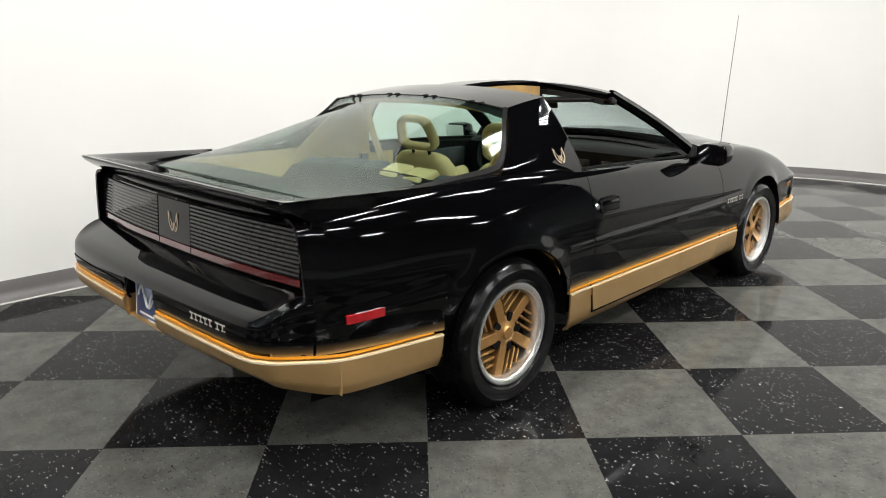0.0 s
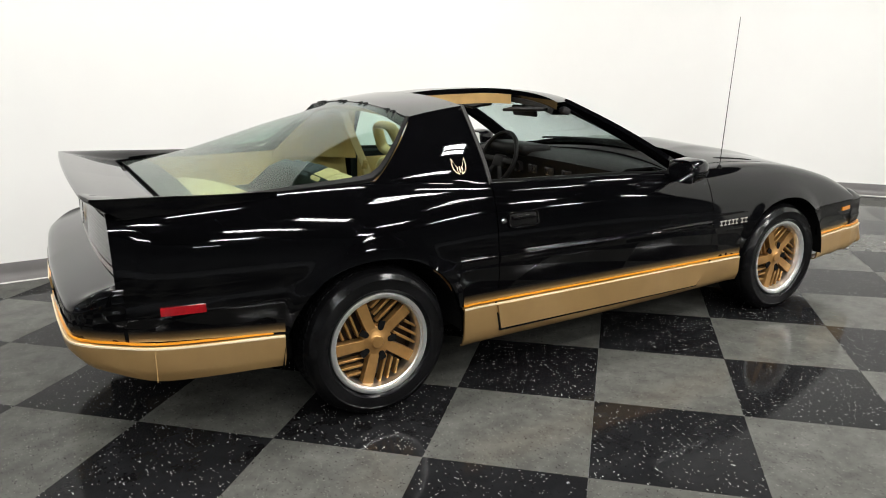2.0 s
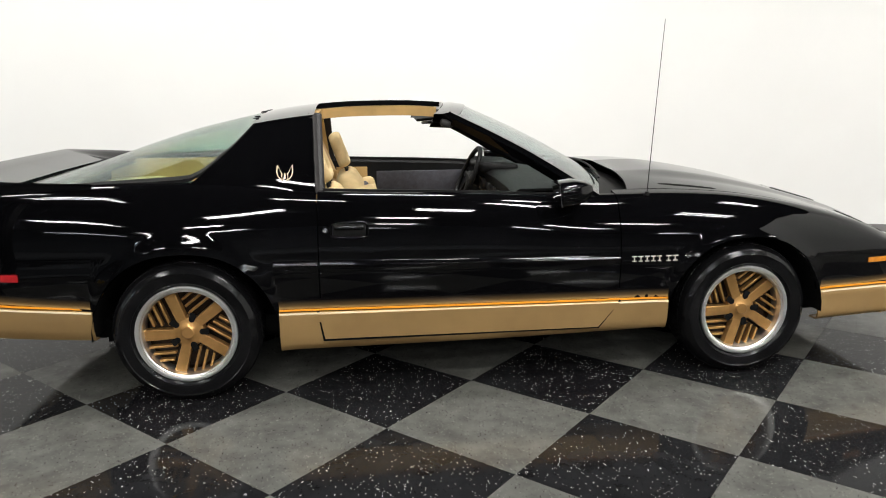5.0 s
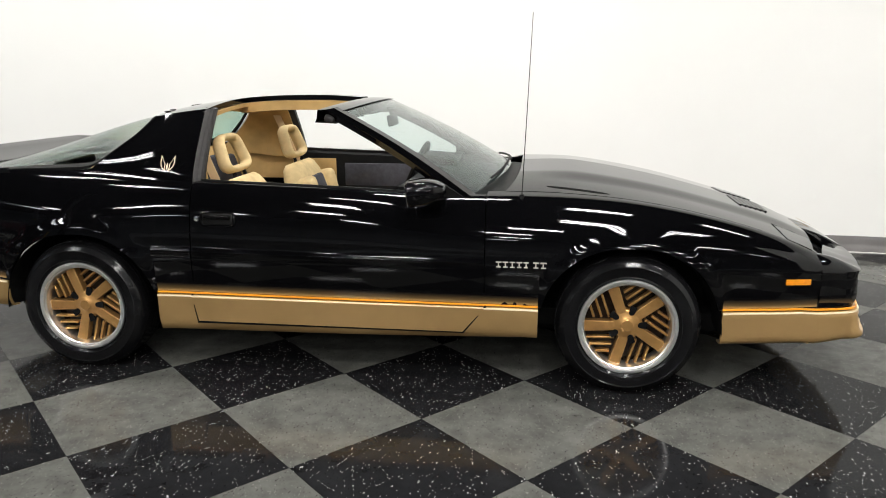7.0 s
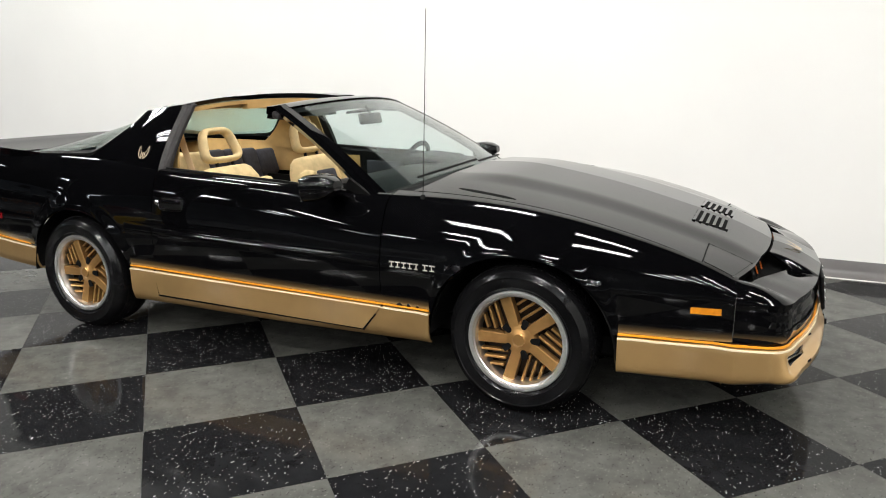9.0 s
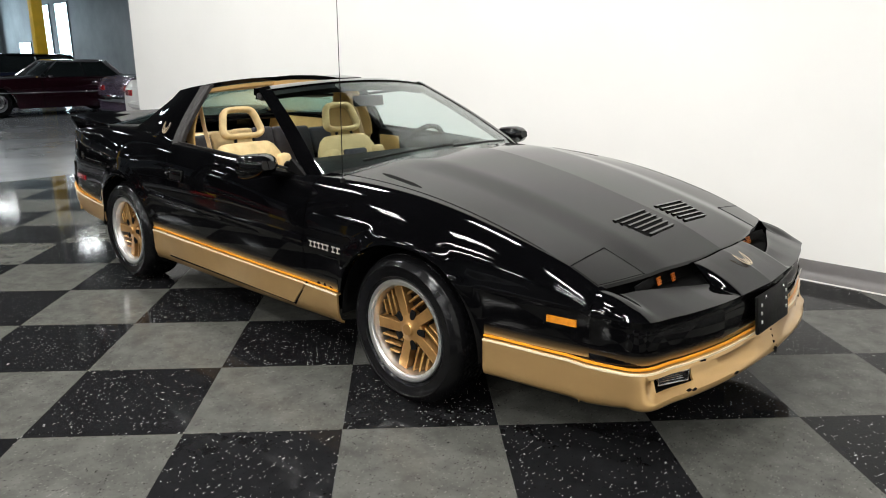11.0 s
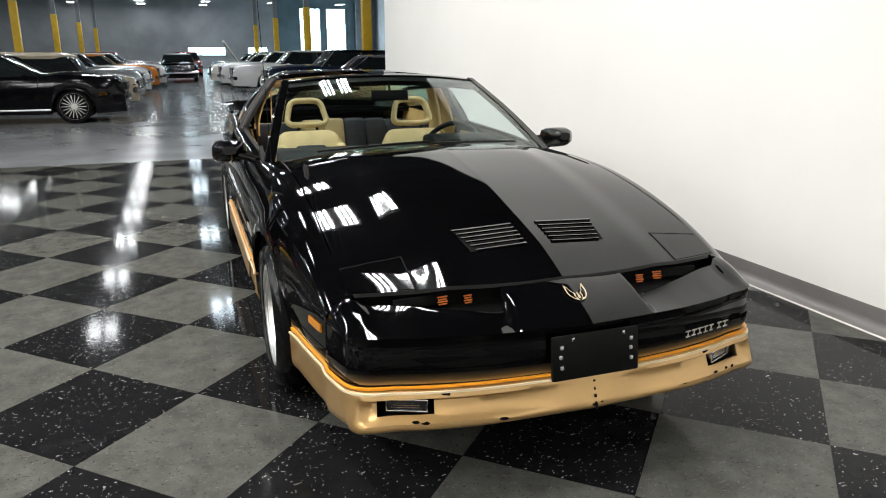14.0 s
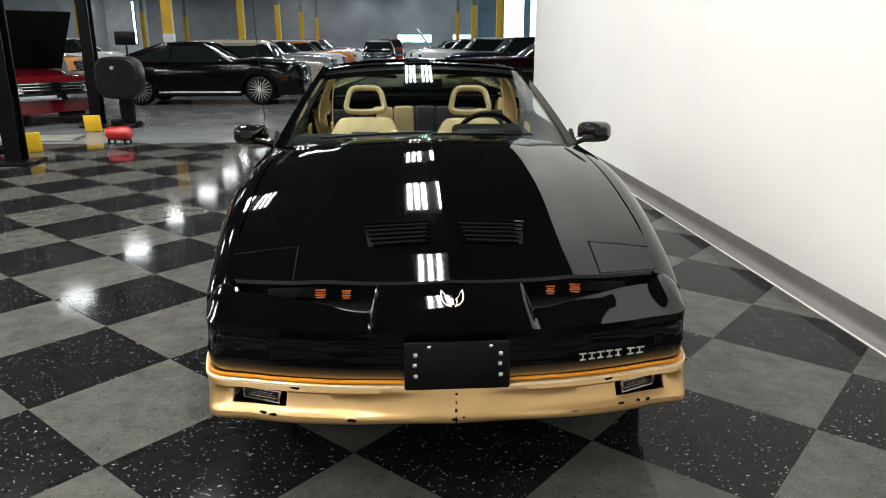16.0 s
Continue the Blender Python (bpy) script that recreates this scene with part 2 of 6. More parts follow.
def span(a, b, n):
    return [a + (b - a) * i / n for i in range(n + 1)]


def smoothstep(a, b, x):
    s = min(1, max(0, (x - a) / (b - a)))
    return s * s * (3 - 2 * s)


# ---- the setting ----
TILE, TURN = 0.6096, radians(46.5)
OX, OY = 0.4225, -1.24
U, V = Vector((math.cos(TURN), math.sin(TURN), 0)), Vector((-math.sin(TURN), math.cos(TURN), 0))
WALL_Y, WALL_END = 2.15, -7.75


def wall_line():
    """The white wall's foot: straight beside the car, then round a wide curve and back along the front."""
    pts = [Vector((WALL_END, WALL_Y, 0)), Vector((3.3, WALL_Y, 0))]
    cx, cy, r = 3.3, WALL_Y - 2.6, 2.6
    for k in range(1, 25):
        a = radians(90 - 90 * k / 24)
        pts.append(Vector((cx + r * math.cos(a), cy + r * math.sin(a), 0)))
    pts.append(Vector((cx + r, -5.2, 0)))
    return pts


def ribbon(bm, line, offset, z0, z1, thick):
    """An upright strip that follows a line in plan, with thickness to its left (away from the car)."""
    rows = []
    for i, p in enumerate(line):
        d = (line[min(i + 1, len(line) - 1)] - line[max(i - 1, 0)]).normalized()
        nrm = Vector((-d.y, d.x, 0))
        a, b = p + nrm * offset, p + nrm * (offset + thick)
        rows.append([a + Vector((0, 0, z0)), a + Vector((0, 0, z1)), b + Vector((0, 0, z1)), b + Vector((0, 0, z0))])
    vs = grid(bm, rows, close_v=True)
    bm.faces.new(vs[0])
    bm.faces.new(vs[-1])


bm = bmesh.new()
ribbon(bm, wall_line(), 0.0, 0.0, 4.3, 0.2)
tagged(part("wall_curved", bm, WALLWHITE), "white painted showroom wall with a wide rounded corner", "wall", kind="structure")
def moulding(bm, line, prof):
    """A strip with a section of (distance out from the wall, height) along the wall's foot."""
    rows = []
    for i, p in enumerate(line):
        d = (line[min(i + 1, len(line) - 1)] - line[max(i - 1, 0)]).normalized()
        nrm = Vector((d.y, -d.x, 0))
        rows.append([p + nrm * a + Vector((0, 0, b)) for a, b in prof])
    vs = grid(bm, rows, close_v=True)
    bm.faces.new(vs[0])
    bm.faces.new(vs[-1])


bm = bmesh.new()
moulding(bm, wall_line(), [(0.001, 0.001), (0.001, 0.122), (0.010, 0.124), (0.013, 0.118), (0.014, 0.060), (0.022, 0.034), (0.045, 0.014), (0.072, 0.004), (0.072, 0.001)])
tagged(part("baseboard", bm, BASEGREY), "grey vinyl cove base along the white wall", "baseboard", kind="structure")

bm = bmesh.new()
moulding(bm, wall_line(), [(0.0725, 0.0005), (0.0725, 0.006), (0.077, 0.0085), (0.082, 0.006), (0.083, 0.0005)])
tagged(part("trim", bm, PALEBEAD), "pale sealant bead along the foot of the wall", "trim", kind="structure")

bm = bmesh.new()
box(bm, 160, 160, 0.2, pose(-40, 0, -0.1045))
floor = tagged(part("floor", bm, CONCRETE, smooth=0), "polished grey concrete hall floor with checkered vinyl tiles", "floor", kind="structure")


def inside_tiles(p):
    if p.x > 6.2 or p.y > WALL_Y + 0.36 or p.y < -9 or p.x < -6.2:
        return False
    if p.x > 3.3 and p.y > WALL_Y - 2.6 and (p.x - 3.3) ** 2 + (p.y - WALL_Y + 2.6) ** 2 > 2.96 ** 2:
        return False
    return True

# ---- the car: guide curves (x forward, half widths and heights) ----
XF, XR, HUB = 1.288, -1.284, 0.315
WID = eased([(-2.44, 0.745), (-2.36, 0.79), (-2.24, 0.835), (-2.1, 0.862), (-1.67, 0.888), (-1.28, 0.915), (-0.8, 0.908),
             (0, 0.912), (0.8, 0.915), (1.28, 0.91), (1.7, 0.862), (2.0, 0.82), (2.2, 0.775), (2.3, 0.73)])
ZSH = eased([(-2.35, 0.915), (-2.0, 0.945), (-1.5, 0.96), (-1.24, 0.958), (-0.7, 0.917), (0, 0.893), (0.6, 0.866), (0.9, 0.868),
             (1.2, 0.857), (1.43, 0.828), (1.72, 0.766), (1.96, 0.694), (2.15, 0.61), (2.3, 0.56)])
YSH = eased([(-2.35, 0.775), (-2.24, 0.79), (-1.24, 0.805), (-0.7, 0.838), (0, 0.842), (0.6, 0.822), (1.2, 0.80), (1.7, 0.785),
             (2.0, 0.762), (2.15, 0.742), (2.3, 0.70)])
ZMID = eased([(0.5, 0.945), (0.85, 0.954), (1.0, 0.943), (1.17, 0.921), (1.3, 0.899), (1.49, 0.862), (1.65, 0.823), (1.81, 0.779), (2.0, 0.726), (2.15, 0.674), (2.26, 0.630)])
ZLOW = curve([(-2.38, 0.497), (-2.0, 0.458), (-1.67, 0.43), (-0.9, 0.402), (0.9, 0.395), (1.7, 0.395), (2.3, 0.402)])


def arch(x):
    """The height of the wheel opening's edge, or 0 between the wheels."""
    for c in (XF, XR):
        s = abs(x - c) / 0.395
        if s < 1:
            return 0.30 + 0.372 * math.sqrt(1 - s ** 2.3)
    return 0.0


def flare(x, z):
    """The swelling of the side round each wheel opening."""
    f = 0.0
    for c in (XF, XR):
        d = math.hypot((x - c), (z - HUB))
        f = max(f, 0.010 * (1 - smoothstep(0.37, 0.455, d)))
    return f


def side_y(x, z):
    """Half width of the body side."""
    w, ys, zs = WID(x), YSH(x), ZSH(x)
    if z <= 0.59:
        return w - 0.03 * ((0.59 - z) / 0.2) ** 2 * 0.6 + flare(x, z)
    s = min(1, (z - 0.59) / max(0.02, zs - 0.59))
    return w - 0.006 * smoothstep(0, 0.08, s) - (w - ys - 0.006) * s ** 2.3 + flare(x, z) * (1 - s)


def top_z(x, y):
    """Height of the top of the front body."""
    ys, zs = YSH(x), ZSH(x)
    s = min(1, abs(y) / ys)
    rise = ZMID(x) - zs
    # ridged centre panel, flat from the middle line to its outer crease
    u = min(1, abs(y) / 0.40)
    flat = 1 - (1 - max(0, 1 - (0.40 / ys) ** 2.3)) * u if abs(y) < 0.40 else 1 - s ** 2.3
    hump = (0.020 - 0.006 * u) * (1 - smoothstep(0.36, 0.53, abs(y))) * smoothstep(0.8, 1.1, x) * (1 - smoothstep(2.0, 2.3, x))
    return zs + rise * flat + hump


def section(x, sgn, y_in, r=0.038, n_side=20, n_top=3, z_from=None):
    """One rib of the body from its lower edge over the shoulder to y_in."""
    lo = max(ZLOW(x), arch(x)) if z_from is None else z_from
    zs, ys = ZSH(x), YSH(x)
    hi = zs - r
    pts = []
    for k in range(n_side + 1):
        z = lo + (hi - lo) * k / n_side
        pts.append((side_y(x, z), z))
    a, c = pts[-1], (ys, zs)
    b = (ys - r, top_z(x, ys - r) if x > 0.5 else zs + 0.004)
    for k in range(1, 7):
        t = k / 6
        pts.append(tuple(a[i] * (1 - t) ** 2 + 2 * c[i] * t * (1 - t) + b[i] * t * t for i in (0, 1)))
    y_in = min(y_in, ys - r - 0.004)
    if n_top:
        for k in range(1, n_top + 1):
            y = ys - r + (y_in - ys + r) * k / n_top
            pts.append((y, top_z(x, y) if x > 0.5 else zs + 0.006))
    return [Vector((x, sgn * y, z)) for y, z in pts]


def stations(x0, x1):
    """Cuts along x, closer together over the wheels."""
    xs = {x0, x1}
    for c in (XF, XR):
        for k in range(41):
            xs.add(c - 0.395 * math.cos(math.pi * k / 40))
    x = x0
    while x < x1:
        xs.add(x)
        x += 0.045
    xs = sorted(v for v in xs if x0 <= v <= x1)
    out = [xs[0]]
    for v in xs[1:]:
        if v - out[-1] > 0.004 or v == x1:
            out.append(v)
    return out


car = empty("sports_coupe", "glossy black and gold two-door sports coupe with open roof panels", "car")


def body_panel(name, x0, x1, sgn, y_in=9, shift=0.0, lab="", mat=None, inset=0.0, n_top=3):
    bm = bmesh.new()
    rows = [section(x, sgn, y_in, n_top=n_top) for x in stations(x0, x1)]
    if inset:
        rows = [[Vector((p.x, p.y - sgn * inset, p.z - inset * 0.7)) for p in row] for row in rows]
    grid(bm, rows)
    return part(name, bm, mat or BLACK, car, lab, thick=0.012)


GAP = 0.0025
DOOR0, DOOR1 = -0.705, 0.655
WINGX = 2.100
doors = {}
for sgn in (-1, 1):
    body_panel("quarter_panel", -2.235, DOOR0 - GAP, sgn, 0.73)
    doors[sgn] = body_panel("door", DOOR0 + GAP, DOOR1 - GAP, sgn, 0.79)
    body_panel("front_fender", DOOR1 + GAP, WINGX, sgn, 0.735, n_top=4)
    # dark shell added to block light behind the panel gaps
    bm = bmesh.new()
    rows = []
    for x in span(-2.2, 2.0, 60):
        lo = max(0.30, arch(x) + 0.01)
        rows.append([Vector((x, sgn * (side_y(x, z) - 0.03), z)) for z in span(lo, ZSH(x) - 0.05, 6)])
    grid(bm, rows)
    part("gap_backing", bm, DARK, car, smooth=35)

# hood


def base_line(v):
    """Foot of the windshield, v from -1 to 1 across."""
    return Vector((0.575 + 0.16 * (1 - v * v), 0.795 * v, 0.868 + 0.056 * (1 - v * v)))


def head_line(v):
    return Vector((-0.066 + 0.105 * (1 - v * v), 0.60 * v, 1.230 + 0.042 * (1 - v * v)))


def hood_front(y):
    return 2.195 - 0.11 * (y / 0.72) ** 2


HOODW = 0.728
bm = bmesh.new()
rows = []
for i in range(81):
    v = -1 + i / 40
    y = v * HOODW
    xa, xb = 0.735 + 0.060 * (1 - v ** 4), hood_front(y)
    row = []
    for k in range(37):
        x = xa + (xb - xa) * k / 36
        row.append(Vector((x, y, top_z(x, y))))
    row.append(Vector((xb + 0.003, y, row[-1].z - 0.012)))
    rows.append(row)
grid(bm, rows)
hood = part("hood", bm, BLACK, car, "black hood with louvred vents and a centre ridge", thick=0.006)
for ed in hood.data.edges:
    if all(abs(hood.data.vertices[k].co.y) < 1e-4 for k in ed.vertices):
        ed.use_edge_sharp = True

# cowl between hood and glass
bm = bmesh.new()
rows = []
for i in range(25):
    v = -1 + i / 12
    a = base_line(v)
    rows.append([a + Vector((-0.06, 0, -0.03)), a + Vector((0.0, 0, -0.020)), Vector((0.80 + 0.04 * (1 - v * v), a.y, a.z - 0.030))])
grid(bm, rows)
part("cowl_panel", bm, TRIMBLACK, car, thick=0.01)


# nose: swept round in plan
def nose_plan(s, sgn):
    """Outline of the nose in plan: s 0 at the fender, 1 at the middle."""
    f = curve([(0, WINGX + 0.003), (0.12, 2.178), (0.22, 2.240), (0.30, 2.276), (0.36, 2.294), (0.44, 2.309), (0.56, 2.337), (0.75, 2.380), (1, 2.405)])
    g = curve([(0, 0.798), (0.12, 0.783), (0.22, 0.766), (0.30, 0.737), (0.36, 0.700), (0.44, 0.640), (0.56, 0.55), (0.75, 0.33), (1, 0.0)])
    return Vector((f(s), sgn * g(s), 0))


def normal_in(plan, s, sgn):
    d = plan(min(1, s + 0.01), sgn) - plan(max(0, s - 0.01), sgn)
    n = Vector((-d.y, d.x, 0)).normalized()
    c = Vector((1.6, 0, 0)) if plan(s, sgn).x > 0 else Vector((-1.6, 0, 0))
    return n if n.dot(c - plan(s, sgn)) > 0 else -n


NOSEPROF = [(0.012, 0.400), (0.003, 0.43), (0.0, 0.47), (0.001, 0.505), (0.003, 0.520), (0.004, 0.532), (0.003, 0.545), (0.0, 0.556), (-0.002, 0.566)]


def nose_edge(s, sgn):
    """Where the nose panel ends: along the fender at the side, at the hood in front, dropped where the lamp slot opens."""
    p = nose_plan(s, sgn)
    y = min(abs(p.y) - 0.012 * (1 - s), 0.733)
    x = min(p.x, hood_front(y) + 0.010)
    slot = smoothstep(0.232, 0.258, y) * (1 - 0.62 * smoothstep(0.26, 0.66, y)) * (1 - smoothstep(0.66, 0.728, y))
    return Vector((x + 0.088 * slot, sgn * y, top_z(min(x, 2.2), y) - 0.004 - 0.054 * slot))


bm = bmesh.new()
rows = []
for sgn, ss in ((-1, span(0, 1, 150)), (1, span(1, 0, 150)[1:])):
    for s in ss:
        p, nin = nose_plan(s, sgn), normal_in(nose_plan, s, sgn)
        wt = 0.15 + 0.85 * smoothstep(0.05, 0.40, s)
        row = [p + nin * ins * wt + Vector((0, 0, z)) for ins, z in NOSEPROF]
        a, t = row[-1], nose_edge(s, sgn)
        front = smoothstep(0.05, 0.40, s)
        c = p + nin * (0.012 + 0.10 * front)
        c.z = t.z - 0.014 - 0.002 * front
        for k in range(1, 9):
            q = k / 8
            row.append(a * (1 - q) ** 2 + c * (2 * q * (1 - q)) + t * q * q)
        rows.append(row)
grid(bm, rows)
nose = part("front_bumper", bm, BLACK, car, "black front bumper cover", thick=0.01, smooth=40)

# recess with park lamps behind the nose edge
bm = bmesh.new()
rows = []
for i in range(31):
    y = -0.76 + 1.52 * i / 30
    x = hood_front(y)
    rows.append([Vector((x - 0.03, y, 0.64)), Vector((x - 0.028, y, 0.585)), Vector((x + 0.09, y, 0.57))])
grid(bm, rows)
part("nose_recess", bm, DARK, car, thick=0.005)


# skirts: gold panels with an orange and a pale line along the top
FADE_M, nt_, b_ = nodes_of("gold_fade_print")
uv_ = nt_.nodes.new("ShaderNodeUVMap")
sep_ = nt_.nodes.new("ShaderNodeSeparateXYZ")
wire(nt_, uv_, "UV", sep_, "Vector")
dot_ = noise_tex(nt_, coords(nt_), 900, 2)
ad_ = nt_.nodes.new("ShaderNodeMath")
ad_.operation = "MULTIPLY_ADD"
ad_.inputs[1].default_value = 0.35
wire(nt_, dot_, "Fac", ad_, 0)
wire(nt_, sep_, "Y", ad_, 2)
rr_ = ramp(nt_, [(0.15, (0.42, 0.26, 0.10)), (0.45, (0.10, 0.062, 0.026)), (0.8, (0.022, 0.016, 0.010)), (1.0, (0.0024, 0.0024, 0.0027))])
wire(nt_, ad_, "Value", rr_, "Fac")
wire(nt_, rr_, "Color", b_, "Base Color")
b_.inputs["Roughness"].default_value, b_.inputs["Specular IOR Level"].default_value = 0.04, 0.27


def uv_rows(bm, n_v):
    """Gives a strip built by grid() a map that runs from 0 to 1 across it."""
    lay = bm.loops.layers.uv.new("UVMap")
    bm.verts.index_update()
    for f in bm.faces:
        for lp in f.loops:
            lp[lay].uv = (0.0, (lp.vert.index % n_v) / (n_v - 1))


SKIRTPROF = ((0.014, 1.0), (-0.004, 0.985), (-0.008, 0.93), (-0.008, 0.86), (-0.006, 0.36), (0.002, 0.2), (0.012, 0.04))


# the dam's face is scooped between a pale upper edge and a proud lower lip
DAMPROF = ((0.014, 1.0, 0), (-0.004, 0.985, 0), (-0.008, 0.93, 0), (-0.008, 0.80, 0), (-0.008, 0.755, 0.55), (-0.007, 0.66, 0.95), (-0.007, 0.50, 1.0), (-0.006, 0.35, 0.9), (-0.006, 0.275, 0.45),
           (-0.005, 0.225, 0), (-0.003, 0.15, 0), (0.001, 0.08, 0), (0.012, 0.02, 0))


def scoop(y):
    return 0.030 * smoothstep(0.06, 0.46, y) * (1 - smoothstep(0.715, 0.742, y))


def skirt(name, line, ztop, zbot, lab="", curl=0.03, push=0.0, slots=(), notch=0.0):
    bm = bmesh.new()
    rows = []
    n = len(line)
    for i, (p, nin) in enumerate(line):
        zt, zb = ztop(i / (n - 1)), zbot(i / (n - 1))
        h = zt - zb
        fwd = push * smoothstep(0.35, 0.9, abs(nin.x))
        prof = [(a + q * scoop(abs(p.y)), b) for a, b, q in DAMPROF] if slots else SKIRTPROF
        rows.append([p + nin * (a - fwd * (1 - b) ** 1.2) + Vector((0, 0, zb + h * b)) for a, b in (*prof, (curl, 0.0))])
    vs = grid(bm, rows)
    for y0, y1 in slots:
        gone = []
        for i in range(len(vs) - 1):
            if y0 <= (vs[i][3].co.y + vs[i + 1][3].co.y) / 2 <= y1:
                band = set(vs[i][4:8] + vs[i + 1][4:8])
                gone += [f for f in bm.faces if all(v in band for v in f.verts)]
        bmesh.ops.delete(bm, geom=gone, context="FACES")
    if notch:
        bmesh.ops.delete(bm, geom=[f for f in bm.faces if max(abs(v.co.y) for v in f.verts) < notch], context="FACES")
    ob = part(name, bm, GOLD, car, lab or "gold ground-effect skirt", thick=0.008, smooth=50)
    for nm, off, zo, hh, mt in (("orange_pinstripe", -0.0005, 0.004, 0.008, ORANGE), ("pale_pinstripe", -0.0085, -0.011, 0.007, PALEGOLD)):
        bm = bmesh.new()
        rows = []
        for i, (p, nin) in enumerate(line):
            zt = ztop(i / (n - 1))
            rows.append([p + nin * (off + 0.004) + Vector((0, 0, zt + zo)), p + nin * (off - 0.003) + Vector((0, 0, zt + zo)),
                         p + nin * (off - 0.003) + Vector((0, 0, zt + zo + hh)), p + nin * (off + 0.004) + Vector((0, 0, zt + zo + hh))])
        grid(bm, rows, close_v=True)
        if notch:
            bmesh.ops.delete(bm, geom=[f for f in bm.faces if max(abs(v.co.y) for v in f.verts) < notch], context="FACES")
        part(nm, bm, mt, ob)
    return ob


def side_line(x0, x1, sgn, n=24, out=0.004):
    r = []
    for x in span(x0, x1, n):
        r.append((Vector((x, sgn * (side_y(x, ZLOW(x)) + out), 0)), Vector((0, -sgn, 0))))
    return r


def nose_line(sgn_from=-1):
    pts = []
    for x in span(1.690, WINGX, 6)[:-1]:
        pts.append((Vector((x, -(side_y(x, 0.40) + 0.004), 0)), Vector((0, 1, 0))))
    for s in span(0, 1, 64):
        pts.append((nose_plan(s, -1) - normal_in(nose_plan, s, -1) * 0.004, normal_in(nose_plan, s, -1)))
    return pts + [(Vector((p.x, -p.y, 0)), Vector((q.x, -q.y, 0))) for p, q in pts[::-1][1:]]


for sgn in (-1, 1):
    a, b = -0.885, 0.893
    ln = side_line(a, b, sgn, 30)
    zb = curve([(0, 0.212), (0.5, 0.222), (1, 0.246)])
    zt = lambda t: ZLOW(a + (b - a) * t) - 0.004
    skirt("rocker_skirt", ln, zt, zb)
fz = lambda t: 0.392 + 0.010 * (1 - abs(2 * t - 1))
fb = lambda t: 0.236 + 0.036 * smoothstep(0.0, 0.55, 1 - abs(2 * t - 1)) + 0.012 * smoothstep(0.55, 1, 1 - abs(2 * t - 1))
front_skirt = skirt("front_air_dam", nose_line(), fz, fb, curl=0.06, push=0.045, slots=((-0.70, -0.515), (0.515, 0.70)), lab="gold front air dam with chipped lower edge")


# rear bumper, swept round in plan
def tail_plan(s, sgn):
    f = curve([(0, -1.672), (0.3, -2.10), (0.45, -2.275), (0.53, -2.355), (0.60, -2.392), (0.78, -2.412), (1, -2.420)])
    g = curve([(0, 0.874), (0.3, 0.862), (0.45, 0.828), (0.53, 0.788), (0.60, 0.71), (0.78, 0.40), (1, 0.0)])
    return Vector((f(s), sgn * g(s), 0))


tail_ztop = curve([(0, 0.428), (0.3, 0.462), (0.55, 0.505), (0.8, 0.51), (1, 0.51)])
tail_zbot = curve([(0, 0.288), (0.3, 0.318), (0.5, 0.398), (0.6, 0.435), (0.8, 0.435), (1, 0.435)])
half = [(tail_plan(s, -1), normal_in(tail_plan, s, -1)) for s in span(0, 1, 40)]
tl = half + [(Vector((p.x, -p.y, 0)), Vector((q.x, -q.y, 0))) for p, q in half[::-1][1:]]
rear_skirt = skirt("rear_skirt", tl, lambda t: tail_ztop(1 - abs(2 * t - 1)), lambda t: tail_zbot(1 - abs(2 * t - 1)), curl=0.05, notch=0.15,
                   lab="gold rear ground-effect skirt")
bm = bmesh.new()
rows = []
TAILPROF = [(0.012, 0.0), (0.003, 0.15), (0.0, 0.42), (0.001, 0.68), (0.005, 0.86)]
for sgn, ss in ((-1, span(0.395, 1, 36)), (1, span(1, 0.395, 36)[1:])):
    for s in ss:
        p, nin = tail_plan(s, sgn), normal_in(tail_plan, s, sgn)
        z0, z1 = tail_ztop(s) - 0.004, 0.640 + 0.052 * (1 - smoothstep(0.42, 0.60, s))
        row = [p + nin * a + Vector((0, 0, z0 + (z1 - z0) * b)) for a, b in TAILPROF]
        if p.x > -2.27:
            row = [Vector((q.x, sgn * max(abs(q.y), side_y(max(q.x, -2.235), q.z) + 0.001), q.z)) for q in row]
        # rounded lip, then the shelf that runs in under the lamps
        ty = min(abs(p.y) * 0.99, 0.797)
        a, c = row[-1], p + nin * 0.016 + Vector((0, 0, z1))
        t = Vector((-2.243 + 0.045 * (ty / 0.8) ** 2.5, sgn * ty, 0.700))
        for k in range(1, 6):
            q = k / 5
            b = c.lerp(t, 0.30)
            row.append(a * (1 - q) ** 2 + c * (2 * q * (1 - q)) + b * q * q)
        row.append(c.lerp(t, 0.62) - Vector((0, 0, 0.004)))
        row.append(t)
        rows.append(row)
grid(bm, rows)
bmesh.ops.delete(bm, geom=[f for f in bm.faces if max(abs(v.co.y) for v in f.verts) < 0.15 and max(v.co.z for v in f.verts) < 0.606], context="FACES")
rear_bumper = part("rear_bumper", bm, BLACK, car, "black rear bumper cover", thick=0.01, smooth=40)

# tail panel with smoked lamps
bm = bmesh.new()
rows = []
for i in range(33):
    y = -0.80 + 1.6 * i / 32
    x = -2.245 + 0.045 * (abs(y) / 0.8) ** 2.5
    rows.append([Vector((x - 0.01, y, 0.62)), Vector((x - 0.004, y, 0.69)), Vector((x + 0.012, y, 0.90)), Vector((x + 0.02, y, 0.93))])
grid(bm, rows)
part("tail_panel", bm, BLACK, car, thick=0.01)
def tail_x(y, z):
    return -2.245 + 0.045 * (abs(y) / 0.8) ** 2.5 - 0.004 + 0.016 * (z - 0.69) / 0.21


